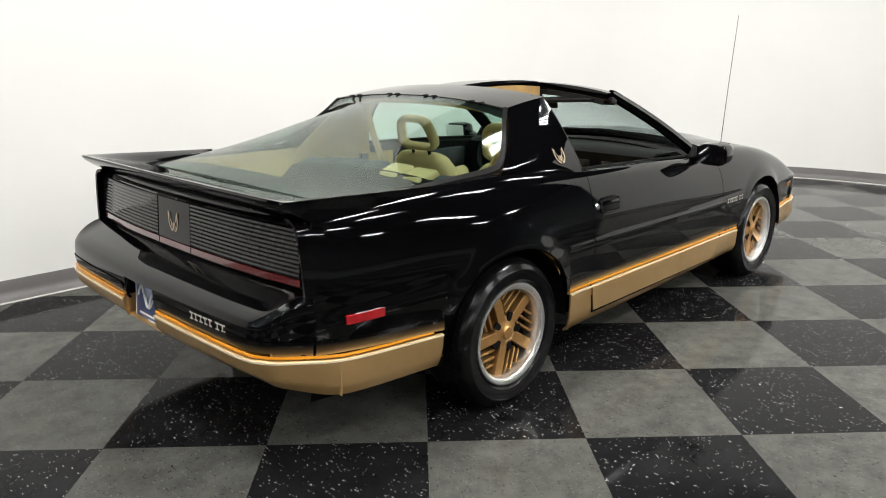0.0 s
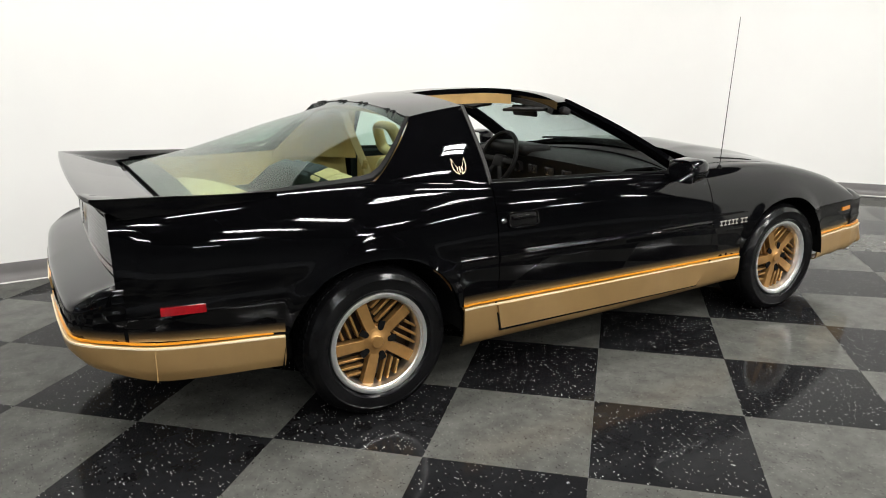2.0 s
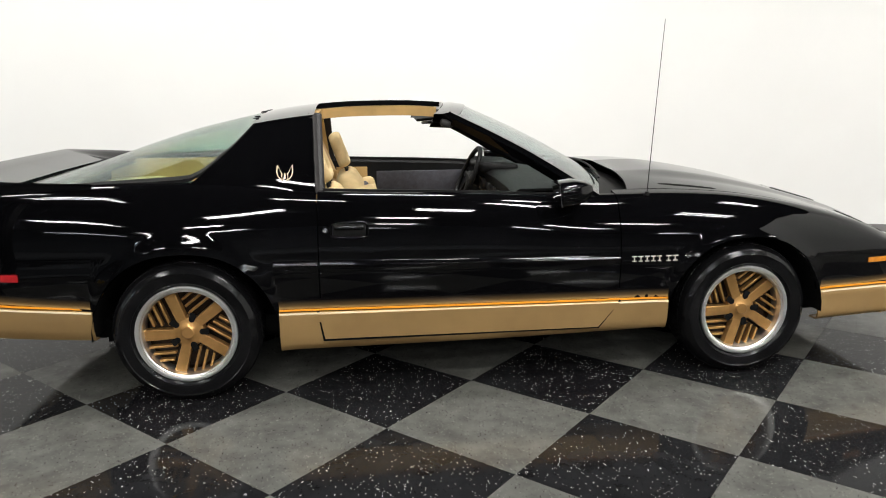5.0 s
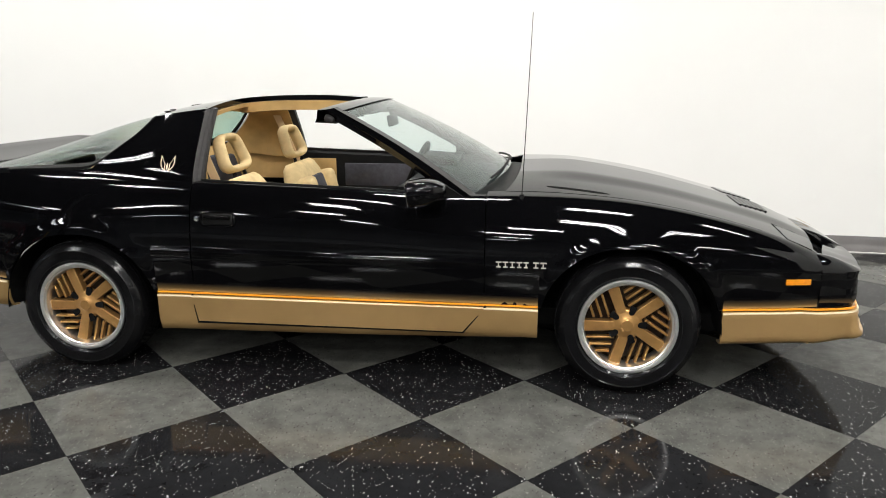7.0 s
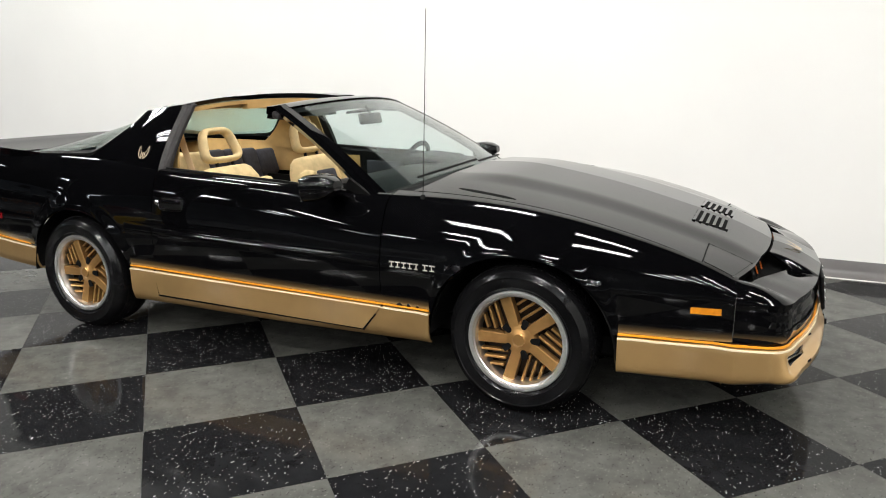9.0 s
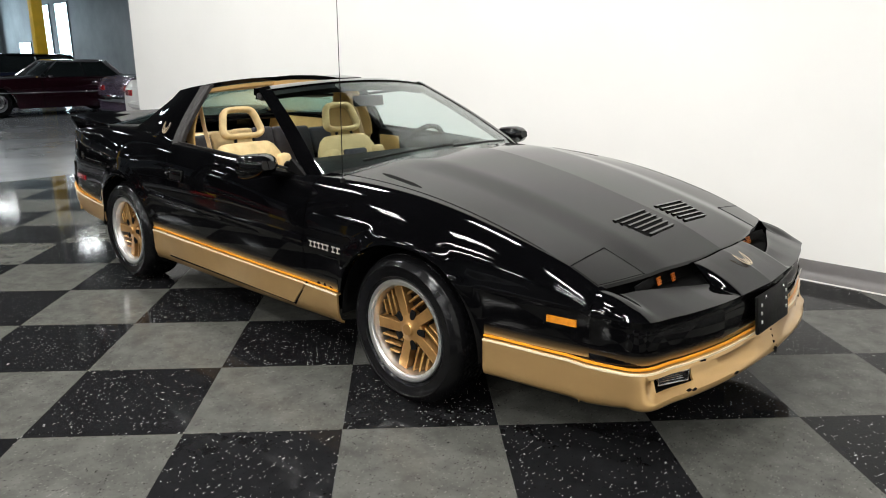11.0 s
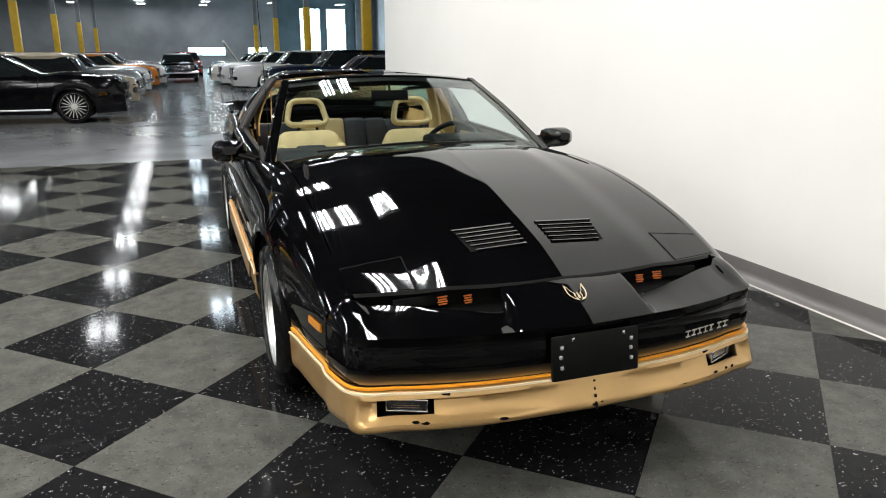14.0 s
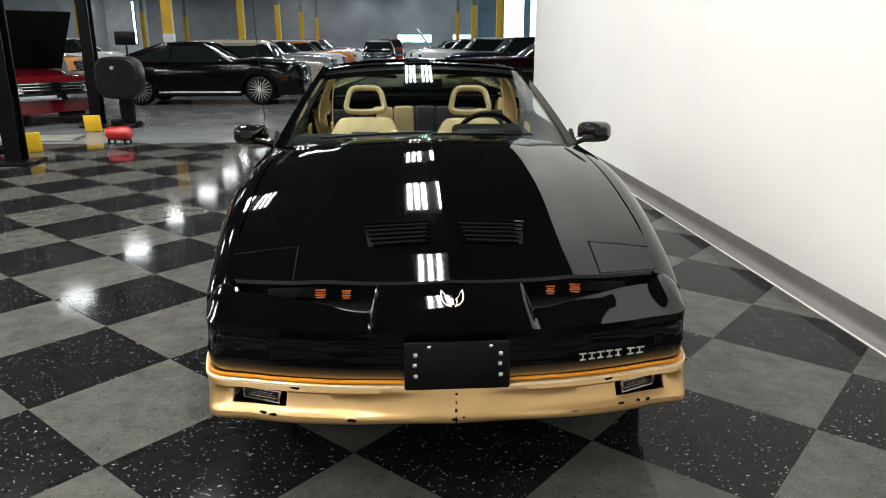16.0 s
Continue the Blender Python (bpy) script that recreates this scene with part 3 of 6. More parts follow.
for y0, y1, nm in ((-0.775, -0.135, "tail_lamp"), (0.135, 0.775, "tail_lamp"), (-0.128, 0.128, "filler_panel")):
    bm = bmesh.new()
    rows = []
    ztop, zbot = 0.893, 0.735
    ys = span(y0, y1, 16)
    zs = span(zbot, ztop, 22)
    for y in ys:
        row = [Vector((tail_x(y, zs[0]) + 0.004, y, zs[0]))]
        for k, z in enumerate(zs):
            rib = 0.0026 if (nm == "tail_lamp" and k % 2) else 0.0
            row.append(Vector((tail_x(y, z) - 0.014 - rib, y, z)))
        row.append(Vector((tail_x(y, zs[-1]) + 0.004, y, zs[-1])))
        rows.append(row)
    grid(bm, rows)
    tlp = part(nm, bm, SMOKE if nm == "tail_lamp" else BLACK, car, "smoked tail lamp lens" if nm == "tail_lamp" else "black centre panel with emblem", smooth=25)
    bm = bmesh.new()
    rows = []
    for y in ys:
        rows.append([Vector((tail_x(y, z) - d, y, z)) for d, z in ((0.0, 0.705), (0.013, 0.708), (0.013, 0.730), (0.0, 0.733))])
    grid(bm, rows)
    part("reflector_strip", bm, DARKRED, tlp, "dark red reflector strip")

# underside
bm = bmesh.new()
box(bm, 3.6, 1.40, 0.08, pose(0.05, 0, 0.29))
box(bm, 1.5, 1.7, 0.10, pose(0.0, 0, 0.30))
part("underbody", bm, DARK, car, smooth=0)
for c in (XF, XR):
    for sgn in (-1, 1):
        bm = bmesh.new()
        rows = []
        for k in range(25):
            a = math.pi * k / 24
            rows.append([Vector((c + 0.400 * math.cos(a), sgn * y, 0.29 + 0.388 * math.sin(a))) for y in (0.886, 0.52)])
        grid(bm, rows)
        box(bm, 0.9, 0.02, 0.55, pose(c, sgn * 0.53, 0.45))
        part("wheel_house", bm, DARK, car)


# wheels
def wheel(sgn, x, y):
    m = Matrix.Translation((x, y, HUB)) @ (Matrix.Identity(4) if sgn < 0 else Matrix.Rotation(math.pi, 4, "Z"))
    bm = bmesh.new()
    prof = [(0.205, 0.02), (0.218, 0.000), (0.226, -0.004), (0.232, -0.009), (0.2335, -0.012), (0.237, -0.0125), (0.246, -0.0145), (0.272, -0.018), (0.274, -0.0205), (0.2775, -0.0205), (0.28, -0.0175), (0.293, -0.010), (0.304, 0.004), (0.311, 0.018),
            (0.3145, 0.034), (0.3145, 0.180), (0.305, 0.205), (0.27, 0.215), (0.205, 0.20)]
    revolve(bm, prof, 64, m)
    w = part("wheel", bm, RUBBER, car, "black tyre on a gold cross-laced alloy wheel")
    bm = bmesh.new()
    for j, (h, dh) in enumerate(((0.042, 0.016), (0.066, 0.02), (0.094, 0.022), (0.124, 0.022), (0.152, 0.016))):
        for k in range(72):
            a = 2 * math.pi * (k + 0.5 * (j % 2)) / 72
            box(bm, 0.019, dh, 0.006, m @ Matrix.Rotation(a, 4, "Y") @ pose(0, h, 0.3150, 0, 0, 14 * (-1) ** j))
    part("tread", bm, RUBBER, w, smooth=0)["kind"] = "stuff"
    bm = bmesh.new()
    revolve(bm, [(0.186, 0.10), (0.185, 0.040), (0.187, 0.020), (0.189, 0.016), (0.1905, 0.004), (0.197, 0.000), (0.199, -0.005), (0.210, -0.009), (0.216, -0.0075), (0.2185, 0.0), (0.214, 0.02)], 64, m)
    part("rim", bm, ALLOY, w, "polished machined rim lip")
    # disc in a darkened wheel gold, coloured for the shade behind the spokes
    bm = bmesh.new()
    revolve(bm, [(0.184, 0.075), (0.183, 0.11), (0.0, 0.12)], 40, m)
    part("brake_drum", bm, WHEELSHADE, w)
    bm = bmesh.new()
    for k in range(5):
        ang = radians(110 - 72 * k)
        ms = m @ Matrix.Rotation(-ang, 4, "Y")
        # broad flat spoke that widens a little outwards
        prism(bm, [(0.03, -0.020), (0.187, -0.024), (0.189, 0.0), (0.187, 0.026), (0.03, 0.022)], 0.040, ms @ pose(0, 0.030, 0.004))
        # fins lie in the gap on the anticlockwise side, parallel to this spoke
        for j, off in enumerate((0.062, 0.094, 0.126)):
            r1 = math.sqrt(0.187 ** 2 - off ** 2)
            r0 = off / math.tan(radians(72)) + 0.034
            if r1 - r0 > 0.02:
                prism(bm, [(r0, off - 0.0055), (r1, off - 0.0055), (r1, off + 0.0055), (r0, off + 0.0055)], 0.030, ms @ pose(0, 0.038, 0))
    revolve(bm, [(0.0, 0.018), (0.026, 0.020), (0.032, 0.0255), (0.050, 0.028), (0.064, 0.0315), (0.070, 0.040), (0.071, 0.07)], 40, m)
    part("spokes", bm, WHEELGOLD, w, "gold cast spokes with parallel fins", bevel=0.0025)
    bm = bmesh.new()
    revolve(bm, [(0.0, 0.014), (0.024, 0.015), (0.0275, 0.019), (0.0275, 0.03)], 28, m)
    part("hub_cap", bm, WHEELGOLD, w, "gold centre cap")
    for k in range(5):
        ang = radians(110 + 34 - 72 * k)
        mm = m @ Matrix.Rotation(-ang, 4, "Y")
        bm = bmesh.new()
        revolve(bm, [(0.0, -0.008), (0.007, -0.007), (0.008, 0.0), (0.008, 0.02)], 6, mm @ pose(0.064, 0.037, 0))
        part("lug_nut", bm, WHEELGOLD, w, smooth=30)
        # the pocket's shade is a dark slot-shaped plate, open to the gap
        bm = bmesh.new()
        slot = [(0.060 + 0.0130 * math.cos(q), 0.0130 * math.sin(q)) for q in span(math.pi / 2, 3 * math.pi / 2, 8)] + [(0.088, -0.0145), (0.088, 0.0145)]
        prism(bm, slot, 0.006, mm @ pose(0, 0.0268, 0))
        part("lug_pocket_shade", bm, DARK, w, "dark plate for the shade in a lug pocket", smooth=0)
    return w


for sgn in (-1, 1):
    wheel(sgn, XF, sgn * 0.885)
    wheel(sgn, XR, sgn * 0.895)

# ---- glasshouse ----


def sheet(fn, nu, nv, u0=0.0, u1=1.0, v0=-1.0, v1=1.0):
    return [[fn(u, v) for v in span(v0, v1, nv)] for u in span(u0, u1, nu)]


def screen(u, v):
    a, b = base_line(v), head_line(v)
    p = a.lerp(b, u)
    return p + Vector((0.25, 0, 0.45)).normalized() * (0.016 * math.sin(math.pi * u))


bm = bmesh.new()
grid(bm, sheet(screen, 14, 24, 0.0, 1.0, -0.965, 0.965))
ws = part("windshield", bm, WINDSHIELD, car, "slanted tinted windshield", thick=0.003)
ws.visible_shadow = False
for sgn in (-1, 1):
    bm = bmesh.new()
    rows = []
    for u in span(-0.04, 1.04, 14):
        p, q = screen(u, sgn * 1.0), screen(u, sgn * 0.942)
        o = Vector((-0.034, sgn * 0.010, -0.004))
        rows.append([q + Vector((0, 0, 0.004)), p + Vector((0.006, sgn * 0.004, 0.004)), p + o, p + o + Vector((-0.012, -sgn * 0.03, -0.028)), q + Vector((-0.03, 0, -0.02))])
    grid(bm, rows, close_v=True)
    part("windshield_pillar", bm, BLACK, car)

# roof: header, T-bar and rear panel
def roof_z(x, y):
    zc = curve([(-1.02, 1.236), (-0.89, 1.259), (-0.70, 1.282), (-0.50, 1.294), (-0.30, 1.296), (-0.09, 1.286), (0.035, 1.268)])(x)
    return zc - 0.040 * (abs(y) / 0.60) ** 2.2


def slab(bm, x0, x1, y0, y1, t, nx=8, ny=10, dz=0.0, mat=0):
    rows = [[Vector((x, y, roof_z(x, y) + dz)) for y in span(y0, y1, ny)] for x in span(x0, x1, nx)]
    low = [[p - Vector((0, 0, t)) for p in r] for r in rows]
    a, b = grid(bm, rows, mat=mat), grid(bm, low, mat=mat)
    ring = lambda g: g[0] + [r[-1] for r in g[1:-1]] + g[-1][::-1] + [r[0] for r in g[1:-1]][::-1]
    ra, rb = ring(a), ring(b)
    for i in range(len(ra)):
        j = (i + 1) % len(ra)
        bm.faces.new((ra[i], ra[j], rb[j], rb[i])).material_index = mat


bm = bmesh.new()
rows = []
for v in span(-1, 1, 24):
    h = head_line(v)
    rows.append([h + Vector((0.012, 0, 0.002)), h + Vector((-0.05, 0, 0.010)), h + Vector((-0.10, 0, 0.008)), h + Vector((-0.105, 0, -0.03)), h + Vector((0.0, 0, -0.03))])
grid(bm, rows, close_v=True)
part("roof_header", bm, BLACK, car)
bm = bmesh.new()
slab(bm, -0.73, -0.08, -0.085, 0.085, 0.025, 8, 6)
part("roof_bar", bm, BLACK, car)
bm = bmesh.new()
slab(bm, -0.99, -0.715, -0.60, 0.60, 0.022, 8, 20)
part("roof_panel", bm, BLACK, car)
bm = bmesh.new()
slab(bm, -0.74, -0.10, -0.115, 0.115, 0.05, 8, 6, -0.028)
slab(bm, -0.97, -0.70, -0.59, 0.59, 0.02, 6, 20, -0.028)
part("headliner", bm, TANDARK, car, "tan headliner round the roof openings")
bm = bmesh.new()
rows = []
for v in span(-0.97, 0.97, 24):
    h = head_line(v)
    rows.append([h + Vector((0.0, 0, -0.032)), h + Vector((-0.115, 0, -0.030)), h + Vector((-0.125, 0, -0.055)), h + Vector((-0.02, 0, -0.06))])
grid(bm, rows, close_v=True)
part("header_lining", bm, TRIMBLACK, car, "black lining behind the top of the windshield")
# dark printed border along the top of the glass
bm = bmesh.new()
grid(bm, [[screen(u, v) + Vector((-0.004, 0, -0.005)) for v in span(-0.96, 0.96, 24)] for u in (0.925, 0.96, 0.995)])
part("glass_border", bm, TRIMBLACK, car, "dark border of the windshield", thick=0.001)


# sail panel: from the shoulder to the roof behind each door
def sail(u, v, sgn):
    """u 0 at the door to 1 at the hatch glass; v 0 at the shoulder to 1 at the roof."""
    xd = -0.712 - 0.012 * v
    xg = -1.262 + 0.285 * max(0, v) ** 0.92
    x = xd + (xg - xd) * u
    z0, z1 = ZSH(x) - 0.012, roof_z(x, 0.60)
    y0, y1 = YSH(x) - 0.012, 0.60
    z = z0 + (z1 - z0) * v
    y = y0 + (y1 - y0) * max(0, v) ** 1.25 + 0.014 * math.sin(math.pi * max(0, min(1, u))) * math.sin(math.pi * max(0, min(1, v)))
    return Vector((x, sgn * y, z))


for sgn in (-1, 1):
    bm = bmesh.new()
    grid(bm, [[sail(u, v, sgn) for v in span(0, 1, 14)] for u in span(0, 1, 10)])
    part("sail_panel", bm, BLACK, car, thick=0.03)
    bm = bmesh.new()
    rows = []
    for v in span(0, 1.0, 14):
        p = sail(0, v, sgn)
        rows.append([p + Vector((0.004, sgn * 0.001, 0)), p + Vector((0.014, -sgn * 0.006, 0)), p + Vector((0.020, -sgn * 0.016, 0)), p + Vector((0.034, -sgn * 0.020, 0)), p + Vector((0.042, -sgn * 0.034, 0)), p + Vector((0.040, -sgn * 0.06, 0)), p + Vector((-0.02, -sgn * 0.06, 0))])
    grid(bm, rows)
    part("door_seal", bm, SEALGREY, car, "grey rubber weatherstrip", thick=0.01)

# hatch glass: wraps from shoulder to shoulder
def hatch(u, v):
    """u 0 at the roof to 1 at the tail; v -1 to 1 across."""
    s = abs(v)
    xc, zc = -0.985 - 1.03 * u, curve([(0, 1.240), (0.16, 1.203), (0.33, 1.162), (0.5, 1.109), (0.75, 1.022), (1, 0.942)])(u)
    g = smoothstep(0, 0.30, u)
    ye = 0.60 + (0.775 - 0.60) * curve([(0, 0), (0.27, 1.0), (1, 0.97)])(u)
    ze = curve([(0, 1.200), (0.10, 1.09), (0.27, 0.972), (0.6, 0.958), (1, 0.936)])(u)
    y = ye * s
    z = ze + (zc - ze) * (1 - s ** (2.3 - 0.2 * u))
    return Vector((xc, math.copysign(y, v), z))


bm = bmesh.new()
grid(bm, sheet(hatch, 24, 32))
for u0, u1, v0, v1 in ((0.90, 1.0, -1, 1), (0.0, 0.035, -1, 1)):
    bb = bmesh.new()
    grid(bb, [[hatch(u, v) - Vector((0, 0, 0.006)) for v in span(v0, v1, 32)] for u in span(u0, u1, 4)])
    part("glass_border", bb, TRIMBLACK, car, "black border of the hatch glass")
hg = part("hatch_glass", bm, HATCHGLASS, car, "large curved tinted rear hatch glass", thick=0.004, smooth=60)
hg.visible_shadow = False
for sgn in (-1, 1):
    bm = bmesh.new()
    rows = []
    for u in span(0, 1, 24):
        p, q = hatch(u, sgn), hatch(u, sgn * 0.97)
        rows.append([p + Vector((0, sgn * 0.004, -0.008)), p + Vector((0, sgn * 0.004, 0.004)), q + Vector((0, 0, 0.005)), q + Vector((0, 0, -0.01))])
    grid(bm, rows, close_v=True)
    part("glass_seal", bm, TRIMBLACK, car)

# rear deck and spoiler
bm = bmesh.new()
rows = []
for y in span(-0.79, 0.79, 30):
    rows.append([Vector((-1.90, y, 0.920)), Vector((-2.05, y, 0.925)), Vector((-2.20, y, 0.920)), Vector((-2.25 + 0.04 * (abs(y) / 0.8) ** 2, y, 0.905))])
grid(bm, rows)
part("deck_panel", bm, BLACK, car, thick=0.01)
bm = bmesh.new()
rows = []
for y in span(-0.801, 0.801, 60):
    a = abs(y) / 0.801
    e = smoothstep(0.90, 1.0, a)
    xe = -2.318 + 0.015 * a ** 2 + 0.02 * e
    xi = -2.065 + 0.02 * a + 0.40 * smoothstep(0.86, 1.0, a)
    zt = 1.004 - 0.002 * a ** 2 - 0.006 * e
    zi = 0.944 + 0.022 * e
    xb, zb = -2.222 + 0.035 * a ** 2 + 0.01 * e, 0.915
    rows.append([Vector((xi, y, zi - 0.03)), Vector((xi, y, zi)), Vector((xi + (xe - xi) * 0.35, y, zi + (zt - zi) * 0.30)),
                 Vector((xi + (xe - xi) * 0.7, y, zi + (zt - zi) * 0.68)), Vector((xe + 0.02, y, zt - 0.002)),
                 Vector((xe + 0.004, y, zt)), Vector((xe, y, zt - 0.008)), Vector((xe + 0.012, y, zt - 0.022)),
                 Vector((xe + 0.042, y, zt - 0.045)), Vector((xb, y, zb))])
vs = grid(bm, rows)
bm.faces.new(vs[0]), bm.faces.new(vs[-1])
part("spoiler", bm, BLACK, car, "black rear deck spoiler", smooth=40)

# ---- car: trim and details ----
for sgn in (-1, 1):
    # airbrushed fade above the gold, in the runs between the wheels
    for x0, x1 in ((-2.232, -1.672), (-0.885, 0.893), (1.690, WINGX)):
        bm = bmesh.new()
        nv = 5
        rows = []
        for x in span(x0, x1, 20):
            z0 = ZLOW(x) + 0.010
            rows.append([Vector((x, sgn * (side_y(x, z0 + 0.05 * k / (nv - 1)) + 0.0015), z0 + 0.05 * k / (nv - 1))) for k in range(nv)])
        grid(bm, rows)
        uv_rows(bm, nv)
        part("fade_stripe", bm, FADE_M, car)
for plan, s0, zf, nm in ((nose_plan, 0.0, lambda s: 0.402, nose), (tail_plan, 0.405, tail_ztop, rear_bumper)):
    bm = bmesh.new()
    rows = []
    for sgn, ss in ((-1, span(s0, 1, 30)), (1, span(1, s0, 30)[1:])):
        for s in ss:
            p, nin = plan(s, sgn), normal_in(plan, s, sgn)
            rows.append([p + nin * (0.010 * (1 - k / 4) ** 2 - 0.0035) + Vector((0, 0, zf(s) + 0.010 + 0.05 * k / 4)) for k in range(5)])
    grid(bm, rows)
    uv_rows(bm, 5)
    if plan is tail_plan:
        bmesh.ops.delete(bm, geom=[f for f in bm.faces if max(abs(v.co.y) for v in f.verts) < 0.16], context="FACES")
    part("fade_stripe", bm, FADE_M, nm)


def side_strip(name, x0, x1, zfun, h, out, mat, sgn, parent, n=24):
    bm = bmesh.new()
    rows = []
    for x in span(x0, x1, n):
        z = zfun(x)
        y = side_y(x, z)
        rows.append([Vector((x, sgn * (y - 0.004), z - h / 2)), Vector((x, sgn * (y + out), z - h / 2 + 0.001)),
                     Vector((x, sgn * (y + out), z + h / 2 - 0.001)), Vector((x, sgn * (y - 0.004), z + h / 2))])
    vs = grid(bm, rows, close_v=True)
    bm.faces.new(vs[0]), bm.faces.new(vs[-1])
    return part(name, bm, mat, parent, smooth=30)


def crease(name, x0, x1, zfun, sgn, parent):
    """A pressed edge along the side: a small rounded ledge that fades into the panel above and below."""
    bm = bmesh.new()
    rows = []
    for x in span(x0, x1, 26):
        z = zfun(x)
        prof = [(0.018, 0.0), (0.009, 0.0022)] + [(0.004 - 0.0016 * k, 0.0045 + 0.0024 * math.sin(math.pi * k / 5)) for k in range(6)] + [(-0.016, 0.0018), (-0.03, 0.0)]
        rows.append([Vector((x, sgn * (side_y(x, z + dz) + out), z + dz)) for dz, out in prof])
    grid(bm, rows)
    return part(name, bm, BLACK, parent, smooth=80)


def wordmark(parent, mat, place, name="badge_block"):
    """A maker's name as plain blocks: place(x, z) maps the badge's plane to the surface."""
    xs, x = [], 0.0
    for w in (1, 1, 1, 1, 0.9, None, 1.05, 1.1):
        if w is None:
            x += 0.5
            continue
        xs.append((x, x + w * 0.82))
        x += w
    for a, b in xs:
        # each block is two short bars on a stem
        bm = bmesh.new()
        for v0, v1, cut in ((0.70, 0.86, 0.0), (0.14, 0.28, 0.08)):
            bm.faces.new([bm.verts.new(place(u / x, v)) for u, v in ((a + cut, v0), (b - cut, v0), (b - cut, v1), (a + cut, v1))])
        bm.faces.new([bm.verts.new(place(u / x, v)) for u, v in ((a + 0.32, 0.28), (a + 0.48, 0.28), (a + 0.48, 0.70), (a + 0.32, 0.70))])
        part(name, bm, mat, parent, "plain silver badge block", thick=0.0012, smooth=0)


WING = [(0.05, -0.42), (0.24, -0.33), (0.38, -0.12), (0.43, 0.15), (0.40, 0.50), (0.30, 0.34), (0.22, 0.12), (0.10, -0.02), (0.14, -0.2)]


def emblem(parent, mat, place, size, name="bird_emblem"):
    """A winged badge reduced to two curved wings and a small middle bar."""
    bm = bmesh.new()
    for sg in (-1, 1):
        n = len(WING)
        ring = [bm.verts.new(place(sg * x * size, z * size)) for x, z in WING]
        cx, cz = 0.26, 0.02
        inner = [bm.verts.new(place(sg * (cx + (x - cx) * 0.66) * size, (cz + (z - cz) * 0.76) * size)) for x, z in WING]
        for i in range(n):
            j = (i + 1) % n
            bm.faces.new((ring[i], ring[j], inner[j], inner[i]))
    q = [(-0.05, -0.30), (0.05, -0.30), (0.035, -0.02), (0.0, 0.06), (-0.035, -0.02)]
    bm.faces.new([bm.verts.new(place(x * size, z * size)) for x, z in q])
    return part(name, bm, mat, parent, "pale gold winged emblem", thick=0.0012, smooth=0)


